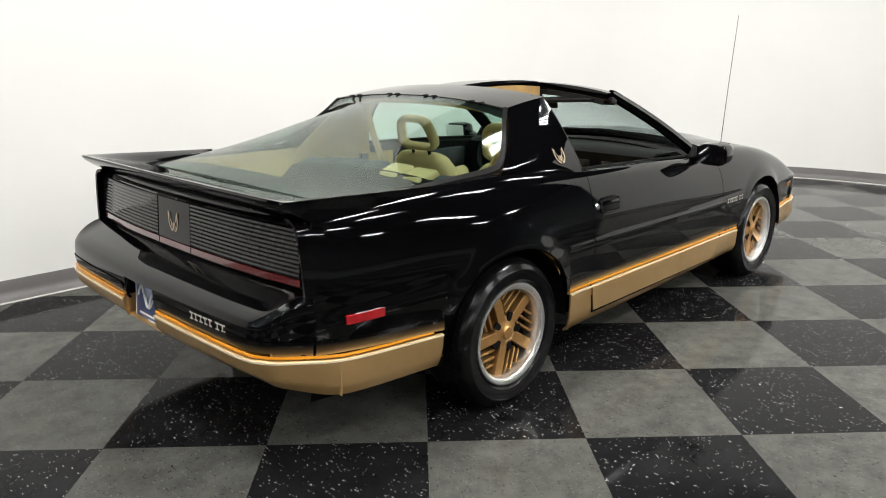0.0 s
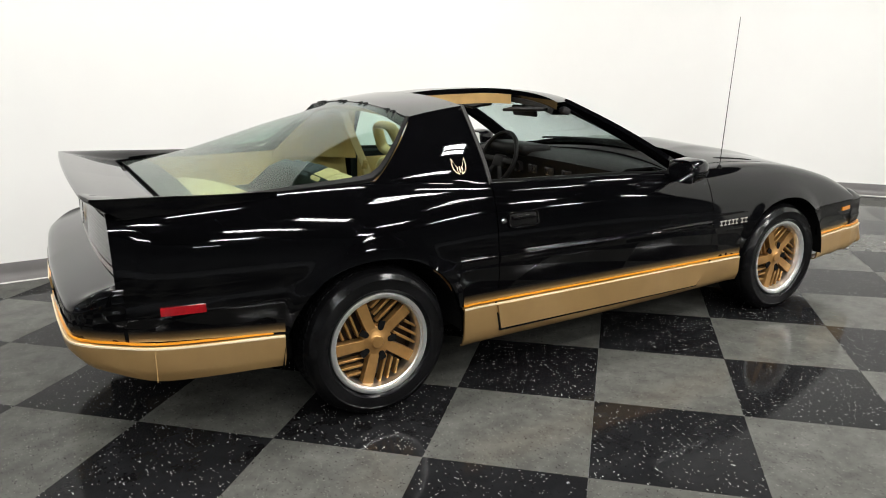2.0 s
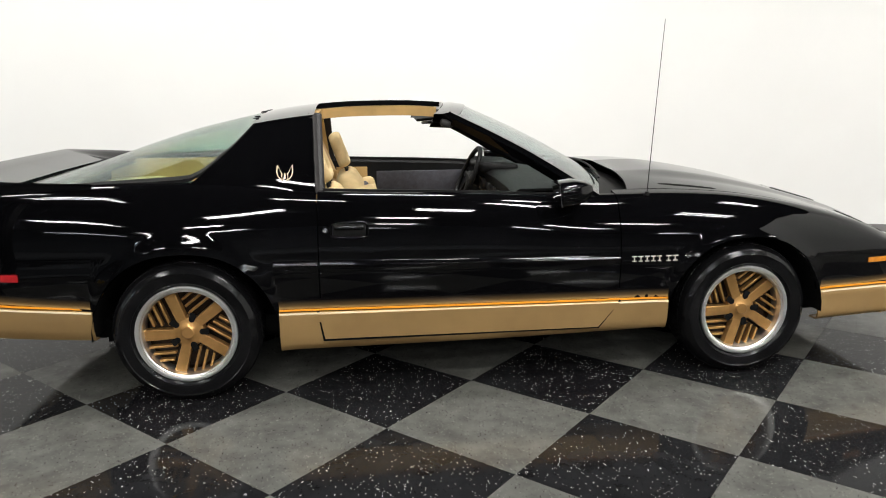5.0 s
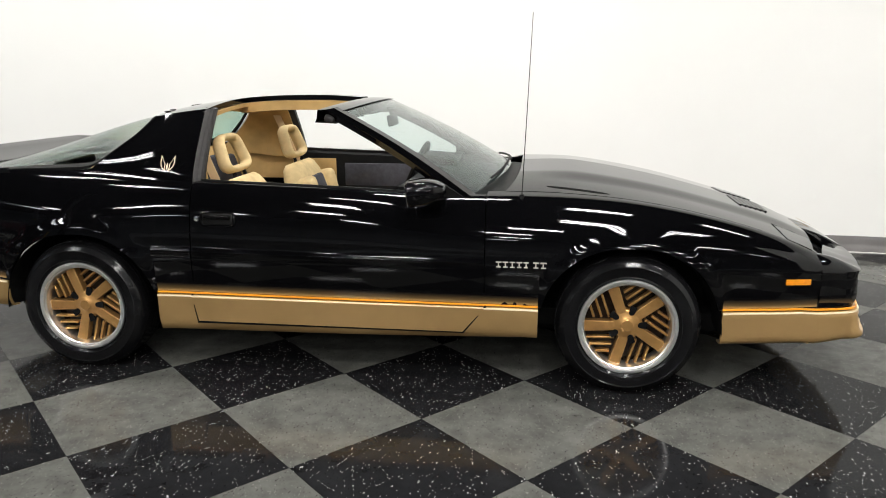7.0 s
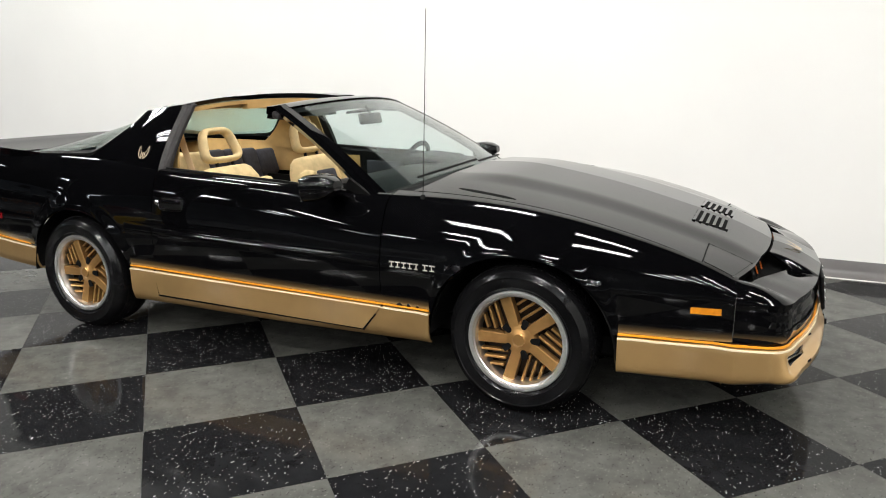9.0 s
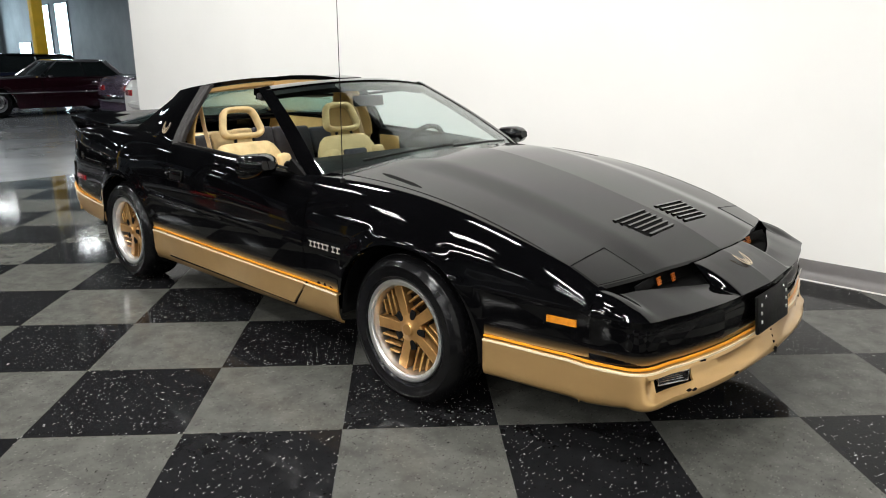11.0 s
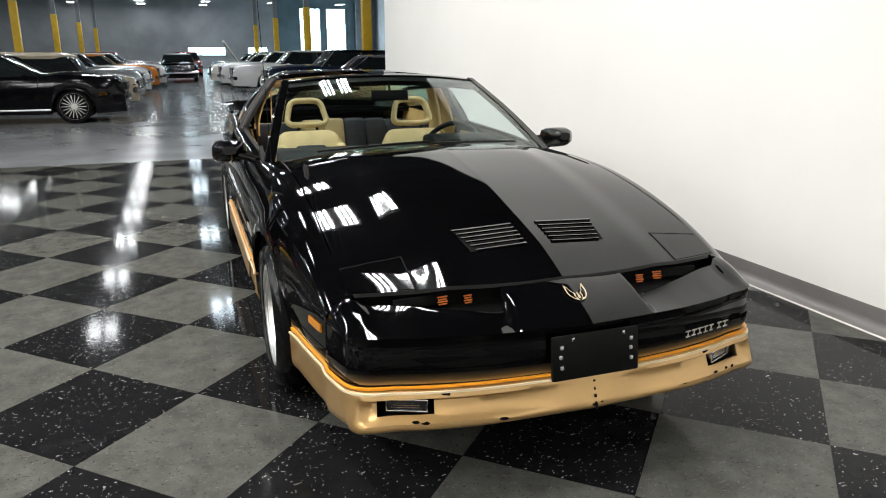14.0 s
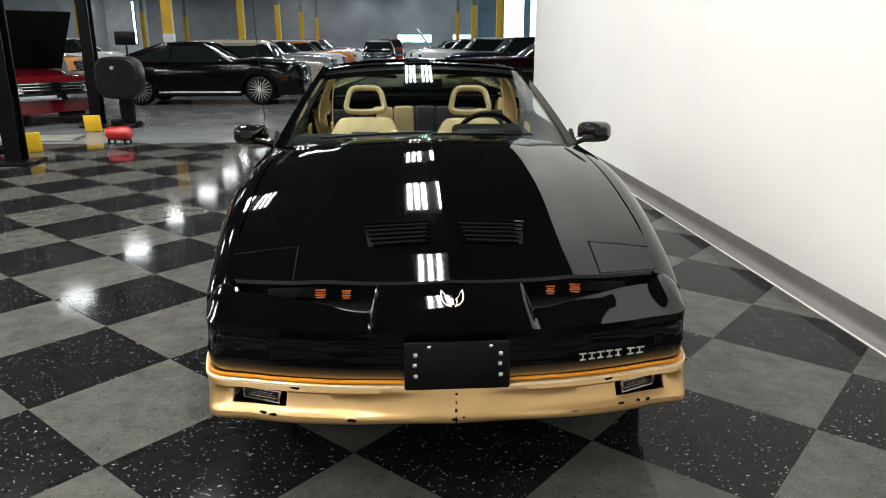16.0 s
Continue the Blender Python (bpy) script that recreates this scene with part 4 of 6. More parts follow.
for sgn in (-1, 1):
    d = doors[sgn]
    for xa, xb, own in ((-0.90, DOOR0 - 0.006, car), (DOOR0 + 0.006, DOOR1 - 0.006, d)):
        crease("body_crease", xa, xb, lambda x: 0.608 - 0.014 * (x + 0.7) / 1.36, sgn, own)
    wordmark(car, SILVER, lambda u, v, s=sgn: Vector((0.705 + 0.227 * (u if s < 0 else 1 - u), s * (side_y(0.82, 0.59) + 0.002), 0.572 + 0.038 * v)))
    side_strip("side_script", 0.77, 0.90, lambda x: 0.548, 0.006, 0.0015, TRIMBLACK, sgn, car, 4)
    sv = (sail(0.27, 0.34, sgn) - sail(0.27, 0.18, sgn)).normalized()
    sv = (sv - Vector((sv.x, 0, 0))).normalized()
    emblem(car, DECAL, lambda a, b, s=sgn, v=sv: sail(0.27, 0.255, s) + Vector((a, s * 0.003, 0.001)) + v * b, 0.084, "pillar_decal")
    # door handle, lock and belt seal
    bm = bmesh.new()
    yh = side_y(-0.57, 0.757)
    box(bm, 0.145, 0.012, 0.056, pose(-0.57, sgn * (yh - 0.001), 0.757, sgn * 12), 0.006)
    h = part("handle_recess", bm, TRIMBLACK, d)
    bm = bmesh.new()
    rows = []
    hm = pose(-0.57, sgn * (yh + 0.004), 0.757, sgn * 12)
    for k in range(40):
        a = 2 * math.pi * k / 40
        ca, sa = math.cos(a), math.sin(a)
        c0 = Vector((0.080 * math.copysign(abs(ca) ** 0.35, ca), 0, 0.033 * math.copysign(abs(sa) ** 0.45, sa)))
        o = Vector((ca, 0, sa))
        rows.append([hm @ (c0 + o * 0.005 * math.cos(q) + Vector((0, 0.005 * math.sin(q), 0))) for q in span(0, 2 * math.pi, 8)[:-1]])
    grid(bm, rows, close_u=True, close_v=True)
    part("handle_bezel", bm, BLACK, d, "glossy black rim round the door handle", smooth=80)
    bm = bmesh.new()
    box(bm, 0.128, 0.020, 0.020, pose(-0.57, sgn * (yh + 0.006), 0.768, sgn * 12), 0.006)
    part("door_handle", bm, BLACK, d, "black pull-up door handle")
    bm = bmesh.new()
    revolve(bm, [(0.0, -0.006), (0.011, -0.005), (0.014, 0.0), (0.014, 0.02)], 16, Matrix.Translation((-0.672, sgn * (side_y(-0.67, 0.757) + 0.001), 0.757)) @ (Matrix.Identity(4) if sgn < 0 else Matrix.Rotation(math.pi, 4, "Z")))
    part("door_lock", bm, CHROME, d)
    bm = bmesh.new()
    rows = []
    for x in span(DOOR0 + 0.01, 0.50, 24):
        y, z = YSH(x) - 0.050, ZSH(x) + 0.004
        rows.append([Vector((x, sgn * (y + 0.012), z - 0.004)), Vector((x, sgn * (y + 0.010), z + 0.008)), Vector((x, sgn * (y - 0.012), z + 0.006)), Vector((x, sgn * (y - 0.012), z - 0.01))])
    grid(bm, rows, close_v=True)
    part("belt_seal", bm, TRIMBLACK, d)
    # worn spots in the print above the gold, behind the front wheel
    for cx, cw, ch in ((0.745, 0.030, 0.014), (0.790, 0.018, 0.020), (0.838, 0.026, 0.012)):
        bm = bmesh.new()
        yc = side_y(cx, 0.405) + 0.0035
        bm.faces.new([bm.verts.new(Vector((cx + a * cw, sgn * yc, 0.404 + b * ch))) for a, b in ((-0.5, -0.3), (-0.2, -0.5), (0.4, -0.4), (0.5, 0.3), (0.1, 0.9), (-0.3, 0.5))])
        part("worn_spot", bm, BLACK, car, smooth=0, thick=0.001)
    # side marker lamps
    side_strip("marker_lamp", 1.948, 2.056, lambda x: 0.526, 0.026, 0.006, AMBER, sgn, car, 4)["label"] = "amber front side marker lamp"
    side_strip("marker_lamp", -2.105, -1.952, lambda x: 0.588 - 0.03 * (x + 2.1), 0.032, 0.006, REDLENS, sgn, car, 4)["label"] = "red rear side marker lamp"
    # seam between nose cover and fender, seam in the rear skirt
    # gold door skirt panel standing proud of the rocker
    bm = bmesh.new()
    outline = [(-0.712, 0.388), (-0.690, 0.268), (0.560, 0.272), (0.655, 0.386)]
    yy = lambda x: sgn * (side_y(x, ZLOW(x)) + 0.020)
    top = [bm.verts.new(Vector((x, yy(x), z))) for x, z in outline]
    nx = 16
    rows = []
    for k in range(nx + 1):
        t = k / nx
        xt, xb = -0.712 + (0.655 + 0.712) * t, -0.690 + (0.560 + 0.690) * t
        rows.append([Vector((xt + (xb - xt) * q, yy(xt) - sgn * 0.004 * q, 0.385 + (0.270 + 0.002 * t - 0.385) * q)) for q in (0, 0.33, 0.66, 1)])
    for v in top:
        bm.verts.remove(v)
    grid(bm, rows)
    part("door_skirt", bm, GOLD, d, "gold lower door panel", thick=0.010, smooth=50)
    bm = bmesh.new()
    sx = [(-0.716, 0.395), (-0.694, 0.264), (0.562, 0.268), (0.661, 0.392)]
    for a, b in zip(sx[:-1], sx[1:]):
        dx, dz = b[0] - a[0], b[1] - a[1]
        ln = math.hypot(dx, dz)
        box(bm, ln + 0.006, 0.004, 0.009, pose((a[0] + b[0]) / 2, yy((a[0] + b[0]) / 2) - sgn * 0.0105, (a[1] + b[1]) / 2, 0, -math.degrees(math.atan2(dz, dx)), 0))
    part("door_gap", bm, DARK, d, smooth=0)
    # door mirror
    bm = bmesh.new()
    mm = pose(0.405, sgn * 0.955, 0.912, 0, -8, sgn * 3) @ Matrix.Scale(0.95, 4)
    rows = []
    for k, (dx, sy, sz) in enumerate(((-0.072, 0.090, 0.058), (-0.066, 0.094, 0.062), (0.0, 0.092, 0.060), (0.05, 0.072, 0.045), (0.085, 0.035, 0.022))):
        rows.append([mm @ Vector((dx, sy * math.copysign(abs(math.cos(a)) ** 0.6, math.cos(a)), sz * math.copysign(abs(math.sin(a)) ** 0.6, math.sin(a)))) for a in span(0, 2 * math.pi, 20)[:-1]])
    vs = grid(bm, rows, close_v=True)
    bm.faces.new(vs[-1])
    bm.faces.new(vs[0])
    mir = part("door_mirror", bm, BLACK, d, "black door mirror")
    bm = bmesh.new()
    box(bm, 0.11, 0.15, 0.035, pose(0.42, sgn * 0.87, 0.878, sgn * 20), 0.012)
    part("mirror_foot", bm, BLACK, mir)
    bm = bmesh.new()
    box(bm, 0.003, 0.160, 0.100, mm @ pose(-0.0745, 0, 0), 0.0)
    part("mirror_glass", bm, MIRRORGLASS, mir, smooth=0)
    # sail of black trim at the mirror corner
    bm = bmesh.new()
    prism(bm, [(0.40, 0.868), (0.555, 0.866), (0.445, 0.935)], 0.02, pose(0, sgn * 0.80 - 0.01, 0))
    part("corner_trim", bm, TRIMBLACK, d, smooth=0)
    # fender-top slot
    bm = bmesh.new()
    rows = []
    for t in span(0, 1, 10):
        x, y = 0.92 + 0.28 * t, 0.655 + 0.035 * t
        w = 0.010 * min(1, 6 * t, 6 * (1 - t)) + 0.001
        rows.append([Vector((x, sgn * (y + w), top_z(x, y + w) + 0.0015)), Vector((x, sgn * (y - w), top_z(x, y - w) + 0.0015))])
    grid(bm, rows)
    part("washer_slot", bm, DARK, hood, thick=0.003)
    # pop-up lamp cover: narrow open joints round a raised lid
    bm = bmesh.new()
    rows = []
    for y in span(0.511, 0.722, 12):
        rows.append([Vector((x, sgn * y, top_z(x, y) + 0.0016)) for x in span(1.972, hood_front(y) - 0.006, 10)])
    grid(bm, rows)
    part("headlamp_lid", bm, BLACK, hood, "closed black pop-up headlamp lid", thick=0.004)
    bm = bmesh.new()
    def gapline(pts, w=0.005):
        for a, b in zip(pts[:-1], pts[1:]):
            dv = (b - a)
            n = Vector((-dv.y, dv.x, 0)).normalized() * w / 2
            bm.faces.new([bm.verts.new(p + Vector((0, 0, 0.0014))) for p in (a - n, b - n, b + n, a + n)])
    P = lambda x, y: Vector((x, sgn * y, top_z(x, y)))
    gapline([P(1.968, y) for y in span(0.506, 0.724, 8)])
    gapline([P(x, 0.508) for x in span(1.968, 2.138, 8)])
    part("lid_joint", bm, DARK, hood, smooth=0, thick=0.0008)
    # park lamp in the nose slot
    bm = bmesh.new()
    box(bm, 0.012, 0.30, 0.036, pose(hood_front(0.44) - 0.018, sgn * 0.44, 0.612, 0, -20, -sgn * 7), 0.004)
    plamp = part("park_lamp", bm, DARK, nose, "smoked park lamp deep in the nose slot")
    for py, pw in ((0.335, 0.030), (0.420, 0.036)):
        bm = bmesh.new()
        for j in range(4):
            box(bm, 0.006, pw - 0.006 * (j % 2), 0.0050, pose(hood_front(py) - 0.009 + 0.0025 * j, sgn * py, 0.621 - 0.0075 * j, 0, -20, -sgn * 6), 0.001)
        part("bulb_lens", bm, PARKAMBER, plamp, "amber bulb lens", smooth=0)
    # fog lamp in its opening
    bm = bmesh.new()
    fx = nose_plan(0.49, sgn)
    fm_ = pose(fx.x + 0.012, fx.y, 0, 0, 0, sgn * 24)
    box(bm, 0.010, 0.27, 0.085, fm_ @ pose(-0.105, 0, 0.345))
    box(bm, 0.095, 0.27, 0.006, fm_ @ pose(-0.06, 0, 0.384))
    part("fog_recess", bm, DARK, front_skirt, smooth=0)
    # recess floor coloured near-black for the shade inside, not gold
    bm = bmesh.new()
    box(bm, 0.085, 0.24, 0.006, fm_ @ pose(-0.06, 0, 0.304, 0, 6), 0.002)
    part("fog_shelf", bm, DARK, front_skirt, "fog lamp recess floor, its shade put in a near-black colour")
    # fog lamp: a chromed frame round a dark ribbed lens, hung at the top of the recess
    bm = bmesh.new()
    for yy, zz, wy, wz in ((0, 0.361, 0.132, 0.005), (0, 0.323, 0.132, 0.005), (-0.064, 0.342, 0.005, 0.042), (0.064, 0.342, 0.005, 0.042)):
        box(bm, 0.030, wy, wz, fm_ @ pose(-0.027, yy, zz), 0.002)
    fog = part("fog_lamp", bm, CHROME, front_skirt, "small fog lamp with a chromed rim")
    bm = bmesh.new()
    box(bm, 0.010, 0.124, 0.036, fm_ @ pose(-0.028, 0, 0.342), 0.003)
    part("lens", bm, SMOKE, fog)
    for j in range(4):
        bm = bmesh.new()
        box(bm, 0.004, 0.10 - 0.012 * j, 0.0022, fm_ @ pose(-0.0215, 0, 0.331 + 0.0075 * j), 0.0006, 1)
        part("lens_rib", bm, CHROME, fog)
    # hatch hinges
    for y in (0.10, 0.16, 0.40, 0.46):
        bm = bmesh.new()
        box(bm, 0.026, 0.016, 0.006, pose(-0.992, sgn * y, roof_z(-0.985, y) + 0.001, 0, -6), 0.002)
        part("hatch_stop", bm, TRIMBLACK, car)

# louvred hood vents
for sgn in (-1, 1):
    x0, x1, y0, y1 = 1.872, 2.018, 0.055, 0.285
    bm = bmesh.new()
    rows = [[Vector((x, sgn * (y + 0.25 * (x - x0) * (0.5 - (y - y0) / (y1 - y0))), top_z(x, y) + 0.0012)) for y in span(y0, y1, 6)] for x in span(x0, x1, 8)]
    grid(bm, rows)
    vent = part("hood_vent", bm, DARK, hood, "louvred hood vent", thick=0.002)
    for k in range(6):
        bm = bmesh.new()
        xa = x0 + 0.006 + (x1 - x0 - 0.012) * k / 5
        rows = []
        for y in span(y0 - 0.004, y1 + 0.004 - 0.04 * (k / 5), 8):
            z = top_z(xa, y)
            rows.append([Vector((xa - 0.008, sgn * y, z + 0.001)), Vector((xa - 0.003, sgn * y, z + 0.0048)), Vector((xa + 0.010, sgn * y, z + 0.004)), Vector((xa + 0.006, sgn * y, z - 0.004))])
        vs = grid(bm, rows, close_v=True)
        bm.faces.new(vs[0]), bm.faces.new(vs[-1])
        part("slat", bm, BLACK, vent, smooth=30)

# nose badge, name badge, plate bracket
def nose_top(a, b):
    """Point on the nose's sloping face: a across, b up the slope."""
    return Vector((2.296 - b * 0.86, a, 0.633 + b * 0.42 + 0.002))


emblem(nose, DECAL, lambda a, b: nose_top(a, b), 0.086)
wordmark(nose, SILVER, lambda u, v: Vector((0, 0, 0)) + (lambda yy: Vector((nose_plan(0.56 + 0.19 * (0.55 - yy) / 0.22, 1).x + 0.0085, yy, 0.448 + 0.034 * v)))(0.385 + 0.225 * u))
bm = bmesh.new()
box(bm, 0.016, 0.318, 0.148, pose(2.418, 0.005, 0.468, 0, -7, 0), 0.008)
brk = part("plate_bracket", bm, TRIMBLACK, nose, "bare black front plate bracket with bolts")
for y, z in ((-0.085, 0.528), (0.10, 0.528), (-0.125, 0.505), (0.13, 0.505), (-0.125, 0.44), (0.13, 0.44), (-0.128, 0.474), (0.128, 0.474)):
    bm = bmesh.new()
    box(bm, 0.008, 0.013, 0.013, pose(2.426 - (z - 0.468) * 0.12, y + 0.005, z, 0, -7, 20), 0.003)
    part("bolt", bm, CHROME if z > 0.52 else ALLOY, brk)
# chips along the dam's lower edge
random.seed(5)
for k, y in enumerate((-0.60, -0.56, -0.30, 0.0, 0.02, 0.36, 0.52, 0.60, 0.655)):
    bm = bmesh.new()
    s = 1.0 - abs(y) * 0.78
    p = nose_plan(s, 1 if y > 0 else -1)
    w = random.uniform(0.005, 0.018)
    pts = [(-w, 0.0), (-w * 0.4, random.uniform(0.003, 0.007)), (w * 0.5, random.uniform(0.002, 0.006)), (w, 0.001), (w * 0.3, -0.005), (-w * 0.6, -0.005)]
    zc = 0.297 + random.uniform(0, 0.012)
    nin = normal_in(nose_plan, s, 1 if y > 0 else -1)
    tang = Vector((-nin.y, nin.x, 0))
    bm.faces.new([bm.verts.new(p - nin * 0.043 + tang * a + Vector((0, 0, zc + b))) for a, b in pts])
    part("paint_chip", bm, DARK, front_skirt, smooth=0, thick=0.002)

for k, (zz, hh) in enumerate(((0.300, 0.026), (0.330, 0.010), (0.352, 0.008), (0.376, 0.006))):
    bm = bmesh.new()
    pm = nose_plan(1, 1)
    box(bm, 0.012, 0.004 + 0.003 * (k % 2), hh, pose(pm.x + 0.010 + 0.045 * (1 - (zz - 0.28) / 0.12) ** 1.2, 0.001 * k, zz), 0.001)
    part("paint_chip", bm, DARK, front_skirt, smooth=0)
# joints between the corner and side pieces of the skirts
for sgn in (-1, 1):
    bm = bmesh.new()
    xj = 2.075
    box(bm, 0.0035, 0.012, 0.155, pose(xj, sgn * (side_y(xj, 0.40) + 0.007), 0.318), 0.0005, 1)
    part("skirt_joint", bm, TANDARK, front_skirt, smooth=0)
    bm = bmesh.new()
    pj = tail_plan(0.33, sgn)
    box(bm, 0.0035, 0.014, 0.130, pose(pj.x, pj.y + sgn * 0.001, 0.397), 0.0005, 1)
    part("skirt_joint", bm, TANDARK, rear_skirt, smooth=0)

# tail: emblem, name blocks, dealer plate in its recess
emblem(rear_bumper, DECAL, lambda a, b: Vector((tail_x(a, 0.803) - 0.0165, -a, 0.803 + b)), 0.088, "tail_emblem")
wordmark(rear_bumper, SILVER, lambda u, v: (lambda yy: Vector((tail_plan(0.60 + 0.18 * (0.71 - abs(yy)) / 0.31, -1).x - 0.007, yy, 0.560 + 0.036 * v)))(-0.41 - 0.22 * u))
bm = bmesh.new()
box(bm, 0.012, 0.31, 0.19, pose(-2.352, 0, 0.505, 0, 4), 0.002)
box(bm, 0.060, 0.31, 0.006, pose(-2.376, 0, 0.600), 0.002)
part("plate_recess", bm, BLACK, rear_bumper)
for yy in (-0.152, 0.152):
    bm = bmesh.new()
    box(bm, 0.062, 0.006, 0.085, pose(-2.380, yy, 0.472), 0.001)
    part("notch_side", bm, GOLD, rear_skirt, "gold side of the plate notch")
    bm = bmesh.new()
    box(bm, 0.062, 0.006, 0.085, pose(-2.378, yy, 0.558), 0.001)
    part("notch_side", bm, BLACK, rear_bumper)
bm = bmesh.new()
grid(bm, [[Vector((-2.345, y, 0.440)), Vector((-2.392, y, 0.440)), Vector((-2.408, y, 0.436)), Vector((-2.400, y, 0.430)), Vector((-2.345, y, 0.428))] for y in span(-0.155, 0.155, 8)])
part("plate_sill", bm, GOLD, rear_skirt, "gold sill under the plate", thick=0.006)
PLT = pose(-2.382, 0.01, 0.503, 0, 5)
PLATEBLUE = plain("plate_blue", (0.02, 0.05, 0.16), 0.3, coat=0.4, vary=0.05)
bm = bmesh.new()
box(bm, 0.004, 0.245, 0.152, PLT @ pose(0, -0.02, 0), 0.001)
plate = part("dealer_plate", bm, PLATEBLUE, rear_bumper, "dark blue dealer plate with white swash")
PLATEWHITE = plain("plate_white", (0.8, 0.8, 0.8), 0.4, vary=0.03)
bm = bmesh.new()
for y, z, w, h in ((-0.02, 0.5615, 0.24, 0.003), (-0.02, 0.413, 0.24, 0.003), (0.1005, 0.487, 0.003, 0.15), (-0.1405, 0.487, 0.003, 0.15), (-0.02, 0.442, 0.18, 0.007), (-0.05, 0.426, 0.09, 0.005)):
    box(bm, 0.002, w, h, PLT @ pose(-0.0027, y, z - 0.487))
for sh, amp in ((0.0, 0.045), (0.035, 0.03)):
    tube(bm, [PLT @ Vector((-0.0035, 0.075 - sh - 0.15 * t, 0.022 - sh * 0.3 + amp * math.sin(9 * t + sh * 40) * (1 - 0.4 * t))) for t in span(0, 1, 24)], 0.004, 6)
part("plate_print", bm, PLATEWHITE, plate, smooth=0)

# aerial
bm = bmesh.new()
tube(bm, [(0.810, -0.792, 0.855), (0.810, -0.793, 0.882)], [0.016, 0.009], 12)
part("aerial_base", bm, TRIMBLACK, car)
bm = bmesh.new()
tube(bm, [(0.810, -0.793, 0.88), (0.824, -0.802, 1.25), (0.839, -0.815, 1.648)], [0.0022, 0.0018, 0.0014], 6)
part("aerial_mast", bm, TRIMBLACK, car, "thin radio aerial")

# wipers
for y0, y1 in ((-0.55, 0.02), (0.02, 0.56)):
    bm = bmesh.new()
    pts = []
    for t in span(0, 1, 10):
        v = (y0 + (y1 - y0) * t) / 0.795
        pts.append(screen(0.03 + 0.02 * t, v) + Vector((0.02, 0, 0.012)))
    tube(bm, pts, 0.006, 6)
    part("wiper", bm, TRIMBLACK, car)

# ---- car: cabin ----
bm = bmesh.new()
box(bm, 1.55, 1.44, 0.02, pose(-0.08, 0, 0.345))
box(bm, 1.2, 1.0, 0.02, pose(-1.46, 0, 0.345))
part("cabin_floor", bm, TANDARK, car, smooth=0)
for sgn in (-1, 1):
    bm = bmesh.new()
    rows = []
    for x in span(DOOR0 + 0.01, 0.62, 12):
        rows.append([Vector((x, sgn * (YSH(x) - q), z)) for q, z in ((0.055, ZSH(x) + 0.002), (0.075, ZSH(x) - 0.02), (0.085, 0.72), (0.11, 0.66), (0.11, 0.36))])
    grid(bm, rows)
    trim = part("door_trim", bm, TRIMBLACK, doors[sgn], "black inner door trim", thick=0.008)
    bm = bmesh.new()
    box(bm, 0.20, 0.006, 0.20, pose(-0.56, sgn * 0.745, 0.76, sgn * 3), 0.003)
    part("trim_insert", bm, TANDARK, trim)
    bm = bmesh.new()
    box(bm, 0.6, 0.012, 0.17, pose(-0.1, sgn * 0.742, 0.745, sgn * 3), 0.005)
    part("trim_pocket", bm, GREYCLOTH, trim)
    bm = bmesh.new()
    box(bm, 0.36, 0.06, 0.05, pose(-0.10, sgn * 0.715, 0.635), 0.02)
    part("armrest", bm, TRIMBLACK, trim)
    # tan lining inside the sail panel and cargo side
    bm = bmesh.new()
    grid(bm, [[sail(u, v, sgn) + Vector((0.03 * (1 - u) * (1 - max(0, v)), -sgn * (0.045 + 0.085 * (1 - max(0, v)) ** 1.5), -0.01)) for v in span(-0.1, 1, 10)] for u in span(0.02, 0.93, 8)])
    part("pillar_lining", bm, TANDARK, car, thick=0.01)
    bm = bmesh.new()
    grid(bm, [[Vector((x, sgn * y, z)) for y, z in ((0.745, 0.935), (0.725, 0.83), (0.70, 0.73))] for x in span(-2.05, -0.75, 10)])
    part("cargo_side", bm, TANDARK, car, thick=0.01)
    # belt
    bm = bmesh.new()
    pts = [(-0.80, 0.585, 1.15), (-0.74, 0.60, 1.0), (-0.66, 0.60, 0.80), (-0.60, 0.60, 0.50)]
    rows = [[Vector((x, sgn * y - 0.0, z)) + Vector((d, 0, 0)) for d in (-0.024, 0.024)] for x, y, z in pts]
    grid(bm, rows)
    belt = part("seat_belt", bm, TANBELT, car, "tan shoulder belt", thick=0.003)
    bm = bmesh.new()
    box(bm, 0.035, 0.02, 0.055, pose(-0.67, sgn * 0.602, 0.83, 0, 10), 0.006)
    part("belt_guide", bm, TANDARK, belt)


